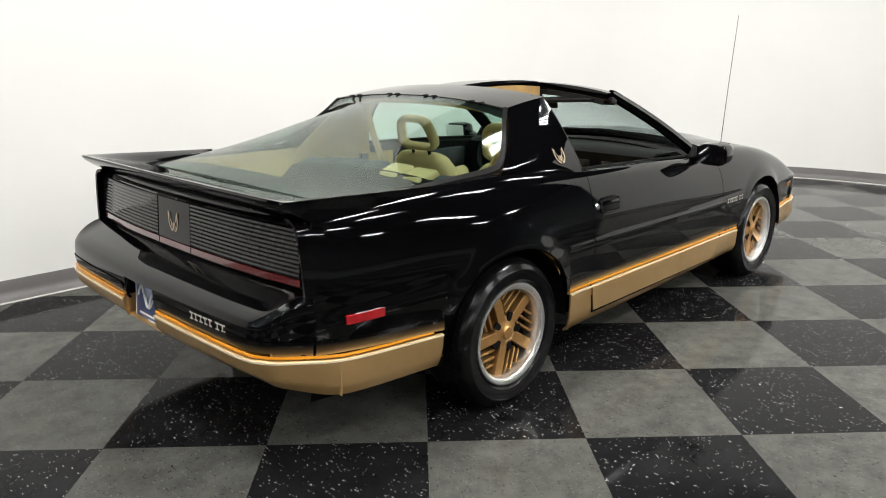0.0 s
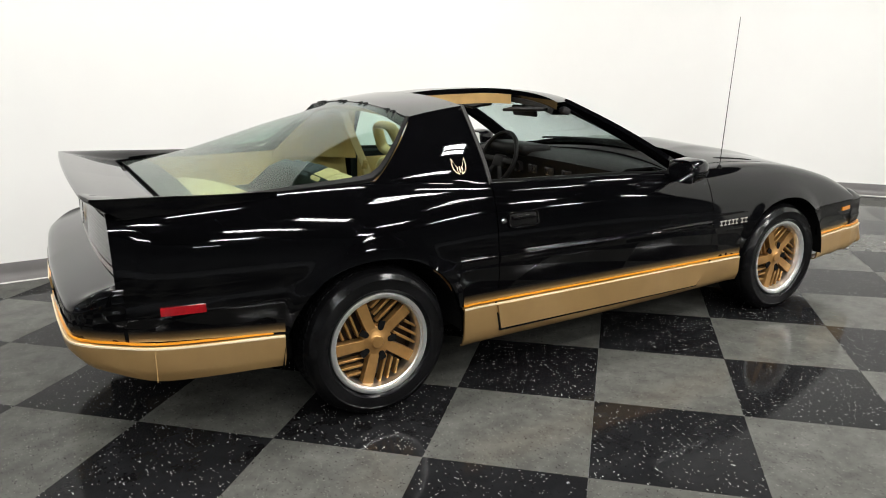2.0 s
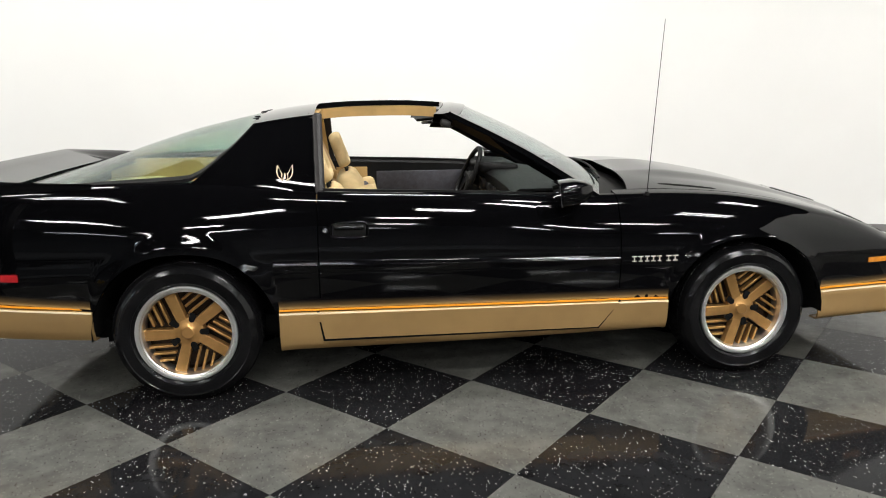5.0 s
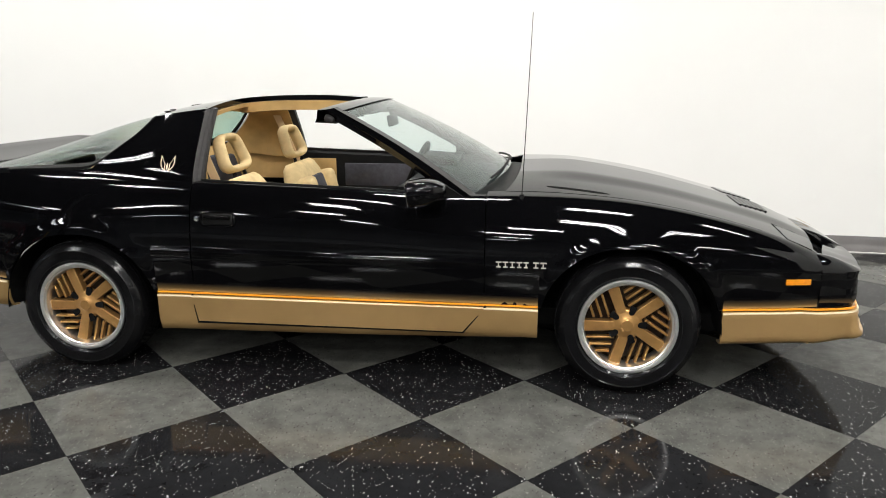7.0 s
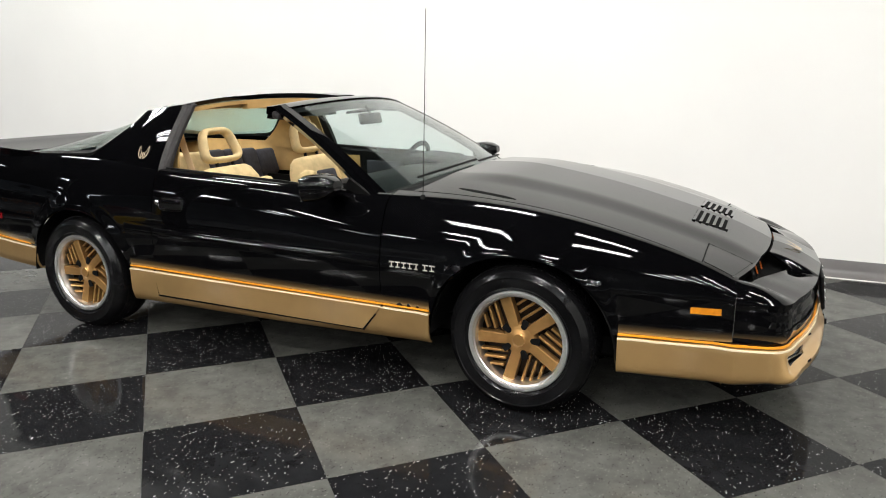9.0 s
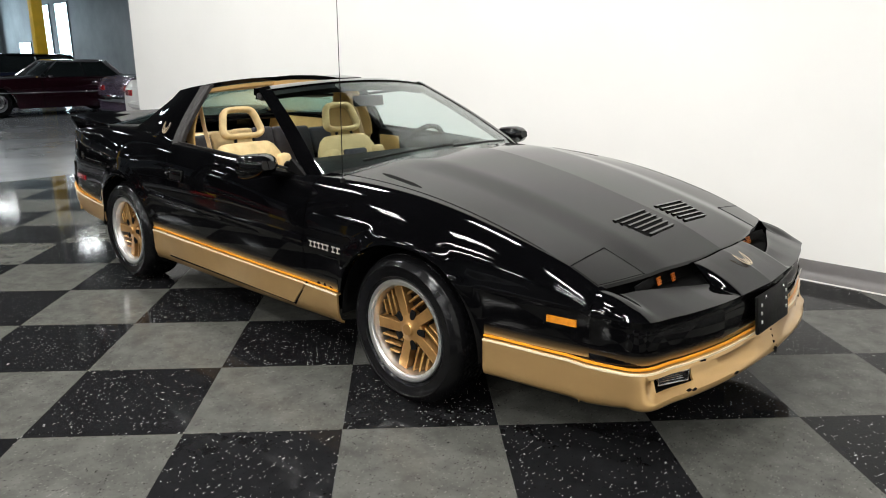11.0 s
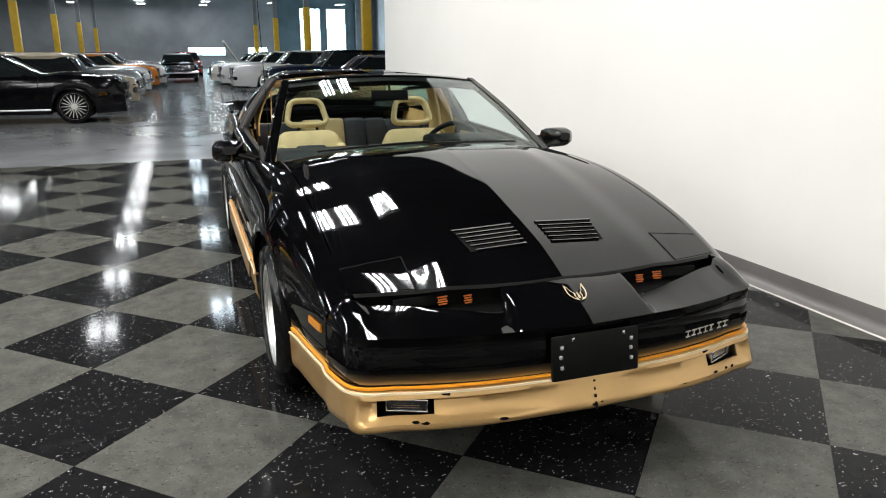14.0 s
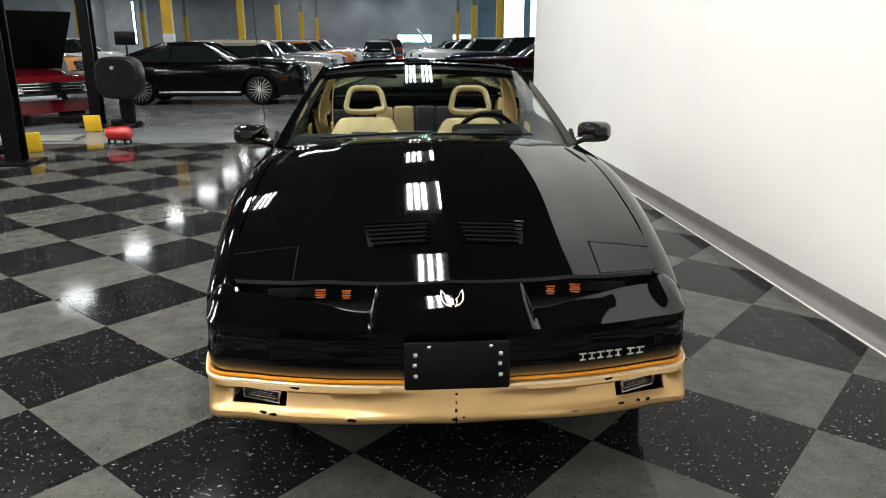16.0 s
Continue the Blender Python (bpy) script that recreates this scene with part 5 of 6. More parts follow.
def seat(x, y, m=None):
    cushion = bmesh.new()
    box(cushion, 0.50, 0.40, 0.14, pose(x + 0.28, y, 0.50, 0, -8), 0.05, 4)
    ob = part("seat_cushion", cushion, TAN, car, "tan velour bucket seat")
    tilt = pose(x + 0.02, y, 0.505, 0, -20)
    bm = bmesh.new()
    rows = []
    for k, (h, w, d) in enumerate(((0.0, 0.20, 0.075), (0.10, 0.235, 0.085), (0.22, 0.245, 0.085), (0.32, 0.225, 0.075), (0.375, 0.195, 0.062), (0.40, 0.165, 0.040))):
        rows.append([tilt @ Vector((d * math.copysign(abs(math.cos(a)) ** 0.7, math.cos(a)), w * math.copysign(abs(math.sin(a)) ** 0.55, math.sin(a)), h)) for a in span(0, 2 * math.pi, 28)[:-1]])
    vs = grid(bm, rows, close_v=True)
    bm.faces.new(vs[-1]), bm.faces.new(vs[0])
    part("seat_back", bm, TAN, ob, smooth=60)
    bm = bmesh.new()
    box(bm, 0.05, 0.20, 0.26, tilt @ pose(0.072, 0, 0.16), 0.02, 3)
    part("seat_insert", bm, GREYCLOTH, ob, "grey cloth insert")
    for sg in (-1, 1):
        bm = bmesh.new()
        box(bm, 0.13, 0.08, 0.30, tilt @ pose(0.06, sg * 0.195, 0.15, 0, 6, 0), 0.035, 3)
        part("bolster", bm, TAN, ob)
    bm = bmesh.new()
    path, hr = [], tilt @ pose(0.015, 0, 0.525)
    for k in range(40):
        a = 2 * math.pi * k / 40
        cy, cz = math.cos(a), math.sin(a)
        yy = math.copysign(abs(cy) ** 0.45, cy)
        zz = math.copysign(abs(cz) ** 0.45, cz)
        path.append((yy * (0.122 - 0.020 * zz), zz * 0.088 + (0.006 if zz < 0 else 0)))
    rows = []
    for k in range(40):
        (a0, b0), (a1, b1) = path[k - 1], path[(k + 1) % 40]
        d = Vector((0, a1 - a0, b1 - b0)).normalized()
        n = Vector((0, d.z, -d.y))
        p = Vector((0, *path[k]))
        rows.append([hr @ (p + n * 0.019 * math.cos(t) + Vector((0.034 * math.sin(t), 0, 0))) for t in span(0, 2 * math.pi, 10)[:-1]])
    grid(bm, rows, close_u=True, close_v=True)
    part("head_restraint", bm, TAN, ob, "tan open-frame head restraint", smooth=80)
    bm = bmesh.new()
    for sg in (-1, 1):
        tube(bm, [tilt @ Vector((0.01, sg * 0.07, 0.38)), hr @ Vector((0, sg * 0.06, -0.09))], 0.010, 8)
    part("restraint_post", bm, TRIMBLACK, ob)
    return ob


seat(-0.56, -0.37)
seat(-0.48, 0.35)
# rear seat with alternating panels
for k, (y, w, mt) in enumerate(((-0.50, 0.32, GREYCLOTH), (-0.26, 0.16, TAN), (-0.10, 0.16, TAN), (0.06, 0.16, GREYCLOTH), (0.22, 0.16, GREYCLOTH), (0.38, 0.16, GREYCLOTH), (0.56, 0.20, GREYCLOTH))):
    bm = bmesh.new()
    hh = 0.42 if abs(y) + w / 2 < 0.50 else 0.19
    box(bm, 0.13, w - 0.003, hh, pose(-1.13 - 0.31 * (0.42 - hh) / 2, y, 0.715 + 0.95 * (0.42 - hh) / 2 - 0.10 * abs(y) ** 2, 0, -18), 0.028, 4)
    part("rear_seat_back", bm, mt, car, "tan and charcoal rear seat back panel")
bm = bmesh.new()
box(bm, 0.45, 1.02, 0.16, pose(-0.93, 0, 0.47, 0, -6), 0.05, 3)
part("rear_seat_cushion", bm, TAN, car)
bm = bmesh.new()
box(bm, 0.95, 1.44, 0.03, pose(-1.68, 0, 0.735, 0, 2), 0.01)
part("cargo_floor", bm, TAN, car, "tan cargo carpet")
bm = bmesh.new()
rows = []
for y in span(-0.60, 0.60, 24):
    rows.append([Vector((-1.30, y, 0.74)), Vector((-1.36 - 0.10 * (abs(y) / 0.6) ** 2, y, 0.82)), Vector((-1.62, y, 0.84)), Vector((-1.95, y, 0.83)), Vector((-1.99, y, 0.74))])
grid(bm, [[Vector((p.x - 0.22 * (1 - k / 4), p.y, p.z)) for k, p in enumerate(row)] for row in rows])
part("cargo_cover", bm, TAN, car, "tan moulded cargo cover", thick=0.01)
bm = bmesh.new()
grid(bm, [[Vector((-1.235, y, 0.905 - 0.10 * y * y)), Vector((-1.29, y, 0.81)), Vector((-1.36, y, 0.757)), Vector((-1.60, y, 0.755))] for y in span(-0.69, 0.69, 6)])
part("seat_back_panel", bm, TRIMBLACK, car, "black panel sloping down behind the back seat", thick=0.01)

# dash, console, wheel
bm = bmesh.new()
rows = []
for i in range(25):
    v = -1 + i / 12
    b = base_line(v * 0.93)
    fx = 0.20 + 0.03 * (1 - v * v)
    rows.append([Vector((b.x - 0.02, b.y, b.z - 0.045)), Vector(((b.x + fx) / 2, b.y * 0.97, 0.896)), Vector((fx + 0.03, b.y * 0.93, 0.892)), Vector((fx - 0.005, b.y * 0.92, 0.872)),
                 Vector((fx + 0.02, b.y * 0.92, 0.70)), Vector((fx + 0.10, b.y * 0.92, 0.55)), Vector((fx + 0.14, b.y * 0.92, 0.36))])
grid(bm, rows)
dash = part("dashboard", bm, TRIMBLACK, car, "black moulded dashboard", thick=0.01)
bm = bmesh.new()
box(bm, 0.24, 0.42, 0.075, pose(0.30, 0.37, 0.895, 0, 4), 0.03, 3)
part("gauge_hood", bm, TRIMBLACK, dash)
for k, y in enumerate((0.25, 0.33, 0.41, 0.49)):
    bm = bmesh.new()
    revolve(bm, [(0.0, 0.004), (0.034, 0.004), (0.038, -0.006), (0.042, 0.0), (0.042, 0.02)], 20, pose(0.212, y, 0.80, 0, 0, -90) @ pose(0, 0, 0, 0, 0, 0))
    part("gauge", bm, SMOKE, dash)
for k in range(4):
    bm = bmesh.new()
    box(bm, 0.02, 0.085, 0.055, pose(0.225, 0.10 - 0.16 * k, 0.80), 0.012)
    part("air_vent", bm, SMOKE, dash)
bm = bmesh.new()
box(bm, 0.95, 0.26, 0.26, pose(-0.15, 0, 0.47), 0.04, 3)
console = part("centre_console", bm, TRIMBLACK, car)
bm = bmesh.new()
tube(bm, [(0.02, 0.0, 0.58), (0.0, 0.0, 0.70), (-0.005, 0.0, 0.74)], [0.008, 0.008, 0.016], 10)
part("gear_lever", bm, CHROME, console, "chrome gear lever")
wm = pose(0.145, 0.365, 0.835, 0, 24, 0)
bm = bmesh.new()
rows = []
for k in range(40):
    a = 2 * math.pi * k / 40
    c = Vector((0, 0.178 * math.cos(a), 0.178 * math.sin(a)))
    rad = c.normalized()
    rows.append([wm @ (c + rad * 0.015 * math.cos(t) + Vector((0.015 * math.sin(t), 0, 0))) for t in span(0, 2 * math.pi, 8)[:-1]])
grid(bm, rows, close_u=True, close_v=True)
sw = part("steering_wheel", bm, TRIMBLACK, car, "black leather steering wheel")
bm = bmesh.new()
box(bm, 0.04, 0.12, 0.09, wm @ pose(0.02, 0, -0.01), 0.02, 3)
for a in (0, 180, 235, 305):
    q = Vector((0.012, 0.10 * math.cos(radians(a)), 0.10 * math.sin(radians(a))))
    box(bm, 0.016, 0.15, 0.036, wm @ pose(*q, a, 0, 0), 0.006)
tube(bm, [wm @ Vector((0.03, 0, 0)), wm @ Vector((0.25, 0, 0))], 0.035, 12)
part("wheel_hub", bm, TRIMBLACK, sw)
bm = bmesh.new()
box(bm, 0.02, 0.225, 0.062, pose(0.078, 0, 1.158, 0, -12), 0.014, 3)
rvm = part("rear_view_mirror", bm, TRIMBLACK, car, "black rear-view mirror")
bm = bmesh.new()
tube(bm, [(0.08, 0, 1.18), (0.05, 0, 1.228)], 0.008, 8)
part("mirror_stem", bm, TRIMBLACK, rvm)
for sgn in (-1, 1):
    bm = bmesh.new()
    box(bm, 0.14, 0.36, 0.016, pose(-0.115, sgn * 0.33, 1.195, sgn * 3, -6), 0.007)
    part("sun_visor", bm, TRIMBLACK, car)
    bm = bmesh.new()
    box(bm, 0.05, 0.05, 0.035, pose(-0.11, sgn * 0.585, 1.195, 0, 20), 0.012)
    part("roof_latch", bm, SEALGREY, car)
    bm = bmesh.new()
    box(bm, 0.06, 0.04, 0.05, pose(-0.735, sgn * 0.595, 1.205, 0, -10), 0.014)
    part("roof_latch", bm, SEALGREY, car)

# ---- the hall round the showroom ----
HALLGREY = plain("grey_block_wall", (0.33, 0.345, 0.36), 0.7, vary=0.2, scale=0.4, grain=0.2, gscale=30)
PALEPANEL = plain("pale_blue_panel", (0.70, 0.72, 0.72), 0.5, vary=0.2, scale=0.6)
HALLBLUELIT = plain("blue_lit_wall", (0.10, 0.16, 0.19), 0.5, vary=0.25, scale=0.5)
CEILDARK = plain("dark_roof_deck", (0.05, 0.055, 0.06), 0.8, vary=0.2, scale=1.0)
PALESTRIP = plain("pale_bright_strip", (0.30, 0.31, 0.27), 0.5, metal=0.2, vary=0.25, scale=5)
YELLOW = plain("yellow_column_pad", (0.80, 0.50, 0.02), 0.45, vary=0.12, scale=3)
COLGREY = plain("grey_column_paint", (0.22, 0.24, 0.26), 0.5, vary=0.15, scale=2)
STEEL = plain("black_lift_steel", (0.004, 0.004, 0.0045), 0.32, vary=0.3, scale=8, spec=0.10)
DAYLIGHT = emitter("daylight_pane", (0.66, 0.93, 1.0), 4.2)
TUBE = emitter("lamp_tube", (0.95, 0.985, 1.0), 40.0)
TUBESHOW = emitter("showroom_lamp_tube", (1.0, 0.98, 0.945), 184.0)
TUBECOOL = emitter("cool_lamp_panel", (0.80, 0.92, 1.0), 24.0)
CARGLASS = plain("parked_car_glass", (0.012, 0.016, 0.017), 0.05, coat=0.5, vary=0.2)
REDGLOSS = plain("red_gloss", (0.42, 0.015, 0.012), 0.2, coat=1, vary=0.1)


def slab_wall(name, sx, sy, sz, x, y, z, mat, label):
    bm = bmesh.new()
    box(bm, sx, sy, sz, pose(x, y, z))
    return tagged(part(name, bm, mat, smooth=0), label, "wall", kind="structure")


BACKX, SIDEY = -76.0, 20.0
slab_wall("wall_west", 0.3, 52, CEIL, BACKX - 0.15, -4.5, CEIL / 2, HALLGREY, "grey block end wall of the hall")
slab_wall("wall_north", 99, 0.3, CEIL, -27, SIDEY + 0.15, CEIL / 2, HALLGREY, "grey side wall of the hall")
slab_wall("wall_south", 99, 0.3, CEIL, -27, -30.15, CEIL / 2, HALLGREY, "grey side wall of the hall")
# never in view; added to close the hall against the world's light
slab_wall("wall_east", 0.3, 52, CEIL, 22.15, -4.5, CEIL / 2, HALLGREY, "unseen grey end wall added to close the hall")
bm = bmesh.new()
box(bm, 100, 52, 0.2, pose(-27, -4.5, CEIL + 0.1))
tagged(part("ceiling", bm, CEILDARK, smooth=0), "dark metal roof deck", "ceiling", kind="structure")
# the blue light on this bay is put into its base colour
slab_wall("wall_panel_west", 0.1, 9.0, CEIL, BACKX + 0.05, 13.5, CEIL / 2, HALLBLUELIT, "wall bay with tall glazed doors, blue light put in its colour")
bm = bmesh.new()
box(bm, 0.6, 1.4, CEIL, pose(BACKX + 0.4, 18.4, CEIL / 2))
tagged(part("wall_pier", bm, COLGREY, smooth=0), "dark grey pier in the hall corner", "pier", kind="structure")


def window(n, x, y, z, w, h, facing):
    """A bright pane in a frame, set on a wall. facing 0: on the west wall, 1: on the north wall."""
    turn = pose(x, y, z, 0, 0, 90 if facing == 0 else 0)
    e = empty("window_%d" % n, "bright daylight window in the hall wall", "window", kind="structure")
    bm = bmesh.new()
    box(bm, w, 0.02, h, turn)
    part("pane", bm, DAYLIGHT, e, smooth=0)
    for sx, sz, px, pz in ((w + 0.2, 0.1, 0, h / 2 + 0.05), (w + 0.2, 0.1, 0, -h / 2 - 0.05), (0.1, h, -w / 2 - 0.05, 0), (0.1, h, w / 2 + 0.05, 0)):
        bm = bmesh.new()
        box(bm, sx, 0.08, sz, turn @ pose(px, 0, pz), 0.01)
        part("frame", bm, COLGREY, e)
    return e


window(1, BACKX + 0.14, 12.8, 3.6, 2.1, 4.8, 0)
window(2, BACKX + 0.14, 15.6, 3.6, 2.0, 4.8, 0)
window(3, BACKX + 0.04, 2.1, 1.62, 3.6, 0.75, 0)
window(4, BACKX + 0.04, 7.2, 1.62, 1.9, 0.75, 0)
window(5, -64.0, SIDEY - 0.04, 3.4, 2.6, 4.4, 1)
window(6, -60.0, SIDEY - 0.04, 3.4, 2.6, 4.4, 1)
window(7, -69.5, SIDEY - 0.04, 2.0, 3.0, 1.4, 1)
window(8, -30.0, SIDEY - 0.04, 2.0, 5.0, 1.6, 1)
for k, (y, w) in enumerate(((-27.1, 0.22),)):
    window(9 + k, BACKX + 0.14, y, 3.2, w, 4.2, 0)
slab_wall("wall_panel_south", 0.1, 7.6, CEIL, BACKX + 0.05, -29.6, CEIL / 2, PALEPANEL, "pale blue-grey panelled bay")

# columns with yellow pads
for k, x in enumerate((-20.3, -32.0, -43.5, -55.5, -67.5)):
    for y in (-7.4, 5.0, -19.6):
        if y > 0 and x < -60:
            continue
        e = empty("column", "grey steel column with a tall yellow crash pad", "column", "hall columns")
        bm = bmesh.new()
        box(bm, 0.30, 0.30, 3.55, pose(x, y, 1.775), 0.02)
        pad = part("pad", bm, YELLOW, e)
        if k == 0 and y == -7.4:
            bm = bmesh.new()
            box(bm, 0.312, 0.312, 0.30, pose(x, y, 1.46), 0.004)
            part("band", bm, PLATEWHITE, pad, "white band round the pad")
        bm = bmesh.new()
        box(bm, 0.24, 0.24, CEIL - 3.55, pose(x, y, 3.55 + (CEIL - 3.55) / 2))
        part("shaft", bm, COLGREY, e, smooth=0)


def fixture(x, y, z=5.6, glow=None, wide=0.06):
    e = empty("ceiling_light", "hanging light fixture with six bright tubes", "ceiling light", "hall ceiling lights")
    bm = bmesh.new()
    box(bm, 1.3, 0.76, 0.07, pose(x, y, z + 0.045), 0.01)
    part("housing", bm, COLGREY, e)
    for k in range(6):
        bm = bmesh.new()
        ty = y - 0.31 + 0.10 * k + 0.12 * (k > 2)
        bm.faces.new([bm.verts.new(v) for v in ((x - 0.6, ty - wide / 2, z), (x - 0.6, ty + wide / 2, z), (x + 0.6, ty + wide / 2, z), (x + 0.6, ty - wide / 2, z))])
        part("tube", bm, glow or TUBE, e, smooth=0)
    bm = bmesh.new()
    tube(bm, [(x - 0.5, y, z + 0.08), (x - 0.5, y, CEIL)], 0.006, 6)
    tube(bm, [(x + 0.5, y, z + 0.08), (x + 0.5, y, CEIL)], 0.006, 6)
    part("hanger", bm, COLGREY, e)


for lx, ly in LAMPS:
    fixture(lx, ly, 5.58, TUBESHOW, 0.026 if lx < -6 else 0.044 if lx < -3 and ly > -1 else 0.022 if lx < -4 else 0.040 if ly > -1 else 0.024 if lx > 4 else 0.05 if -4 < ly else 0.040)
for k in range(12):
    for ly in (-21.7, -15.7, -9.7, -3.7, 2.0, 8.0, 14.5):
        if (k % 2 == 0 or -10 < ly < 3) and not (k == 0 and ly == 2.0):
            fixture(-16.4 - 5.2 * k, ly, 6.0)
for lx in (-17.2, -26.8, -38.5, -50.0, -61.0):
    fixture(lx, -0.4, 6.0, TUBECOOL, 0.11)
# the last three are extras, added to brighten the pale south bay
for lx, ly in ((-10.5, 8.5), (-13.0, -23.0), (0.0, -23.0), (-72.0, -28.0), (-72.0, -23.5), (-66.5, -26.0)):
    fixture(lx, ly)
for lx in (-13.0, -8.5, -4.0, 0.5, 5.0, 9.5, 14.0):
    for ly in (-13.5, -18.0):
        fixture(lx, ly, 5.58, TUBESHOW, 0.036)
for wx, wy, turn in ((BACKX + 0.4, 14.2, -90), (-62.0, SIDEY - 0.3, 180)):
    sky_lamp = lamp(wx, wy, 3.6, 4.6, 4.6, 900, (0.72, 0.9, 1.0))
    sky_lamp.matrix_world = pose(wx, wy, 3.6, 90, 0, turn)


# parked cars
def parked(name, label, x, y, heading, paint, length=4.9, width=1.85, height=1.45, belt=0.95, hood=0.98, deck=0.98, cab=(-0.32, 0.18),
           lean=0.45, roof=None, chrome=True, whitewall=False, rim="disc", tyre=0.33, wheelbase=2.85, nose="classic", bonnet_up=False, under=None, roof_h=1.0, lean_r=None):
    e = empty(name, label, "car", "parked cars")
    root = pose(x, y, 0, 0, 0, heading)
    hl, hw = length / 2, width / 2
    xf, xr = wheelbase / 2 + 0.05, -wheelbase / 2 + 0.05
    zt = curve([(-hl, deck - 0.16), (-hl + 0.12, deck - 0.02), (-hl + 0.6, deck), (cab[0] * length, belt + 0.02), (cab[1] * length, belt + 0.02), (cab[1] * length + 0.35, hood), (hl - 0.5, hood - 0.05), (hl - 0.08, hood - 0.12), (hl, hood - 0.25)])
    wd = curve([(-hl, hw * 0.86), (-hl + 0.25, hw * 0.96), (-hl + 0.9, hw), (hl - 1.1, hw), (hl - 0.3, hw * 0.95), (hl, hw * 0.84)])
    xs = set(span(-hl, hl, 40))
    for c in (xf, xr):
        xs |= {c - (tyre + 0.06) * math.cos(math.pi * k / 12) for k in range(13)}
    rows = []
    for q in sorted(xs):
        lo = 0.20 + 0.10 * max(0, abs(q) / hl - 0.75)
        for c in (xf, xr):
            d = abs(q - c) / (tyre + 0.06)
            if d < 1:
                lo = max(lo, tyre * 0.9 + (tyre + 0.05) * math.sqrt(1 - d * d))
        w, t = wd(q), zt(q)
        half = [(w * 0.97, lo), (w, max(lo + 0.01, 0.45)), (w * 1.005, max(lo + 0.02, 0.62)), (w * 0.985, max(lo + 0.03, t - 0.12)), (w * 0.93, t - 0.02), (w * 0.80, t + 0.004), (w * 0.4, t + 0.03), (0, t + 0.04)]
        rows.append([root @ Vector((q, -a, b)) for a, b in half] + [root @ Vector((q, a, b)) for a, b in half[::-1][1:]])
    bm = bmesh.new()
    vs = grid(bm, rows)
    bm.faces.new(vs[0]), bm.faces.new(vs[-1])
    part("body", bm, paint, e, thick=0.01, smooth=40)
    # glasshouse, roof and pillars
    c0, c1 = cab[0] * length, cab[1] * length
    b0, b1, w0, w1 = belt - 0.01, height - 0.05, hw * 0.90, hw * 0.70
    back_in = lean * 0.75 if lean_r is None else lean_r
    up = lambda t, a, b: a + (b - a) * t
    bm = bmesh.new()
    rows = []
    for t in span(0, 1, 4):
        x0, x1, ww, z = up(t, c0, c0 + back_in), up(t, c1, c1 - lean), up(t, w0, w1), up(t, b0, b1)
        rows.append([root @ Vector((a, b, z)) for a, b in ((x0, -ww * 0.94), (x0 + 0.06, -ww), (x1 - 0.08, -ww), (x1, -ww * 0.9), (x1 + 0.03, 0), (x1, ww * 0.9), (x1 - 0.08, ww), (x0 + 0.06, ww), (x0, ww * 0.94), (x0 - 0.02, 0))])
    grid(bm, rows, close_v=True)
    part("window_glass", bm, CARGLASS, e, smooth=30)
    bm = bmesh.new()
    rows = []
    for k, (dz, sc) in enumerate(((-0.02, 1.02), (0.015, 1.03), (0.045, 0.92), (0.055, 0.5))):
        x0, x1 = c0 + back_in, c1 - lean
        mx, hx = (x0 + x1) / 2, (x1 - x0) / 2 + 0.03
        rows.append([root @ Vector((mx + hx * sc * math.copysign(abs(math.cos(a)) ** 0.4, math.cos(a)), w1 * 1.03 * sc * math.copysign(abs(math.sin(a)) ** 0.4, math.sin(a)), b1 + dz * roof_h)) for a in span(0, 2 * math.pi, 24)[:-1]])
    vs = grid(bm, rows, close_v=True)
    bm.faces.new(vs[-1])
    part("roof", bm, roof or paint, e, smooth=50)
    for sg in (-1, 1):
        for xa, xb in ((c0 + 0.02, c0 + back_in + 0.02), (c1 - 0.02, c1 - lean - 0.02), ((c0 + c1) / 2 - 0.1, (c0 + c1) / 2 - 0.05)):
            bm = bmesh.new()
            tube(bm, [root @ Vector((xa, sg * w0 * 0.985, b0)), root @ Vector((xb, sg * w1 * 0.99, b1))], 0.028 if xa != c0 + 0.02 else 0.06, 6)
            part("pillar", bm, roof or paint if xa == c0 + 0.02 else (CHROME if chrome else paint), e)
        side_m = CHROME if chrome else ALLOY
        bm = bmesh.new()
        box(bm, length * 0.62 if chrome else wheelbase - 2 * tyre - 0.16, 0.02, 0.035, root @ pose(-0.05 if chrome else 0.05, sg * hw * (1.004 if chrome else 0.99), 0.58 if chrome else 0.29), 0.006)
        part("side_moulding", bm, side_m, e)
        # belt trim under the windows, door joints and handles
        bm = bmesh.new()
        tube(bm, [root @ Vector((q, sg * (w0 + 0.012), b0 + 0.012)) for q in span(c0 + 0.05, c1 - 0.05, 6)], 0.012, 6)
        part("belt_trim", bm, CHROME if chrome else TRIMBLACK, e)
        for q in ((c0 + c1) / 2 - 0.42, c1 - 0.06):
            bm = bmesh.new()
            w, t = wd(q), zt(q)
            line = [(w * 0.985, 0.26), (w, 0.45), (w * 1.005, 0.62), (w * 0.985, t - 0.12), (w * 0.93, t - 0.02)]
            grid(bm, [[root @ Vector((q + d, sg * (a + 0.003), b)) for d in (-0.006, 0.006)] for a, b in line])
            part("door_joint", bm, DARK, e, smooth=0, thick=0.002)
        bm = bmesh.new()
        box(bm, 0.16, 0.03, 0.028, root @ pose((c0 + c1) / 2 - 0.26, sg * (wd(0) * 0.99 + 0.012), belt - 0.13), 0.01)
        part("door_handle", bm, CHROME if chrome else paint, e)
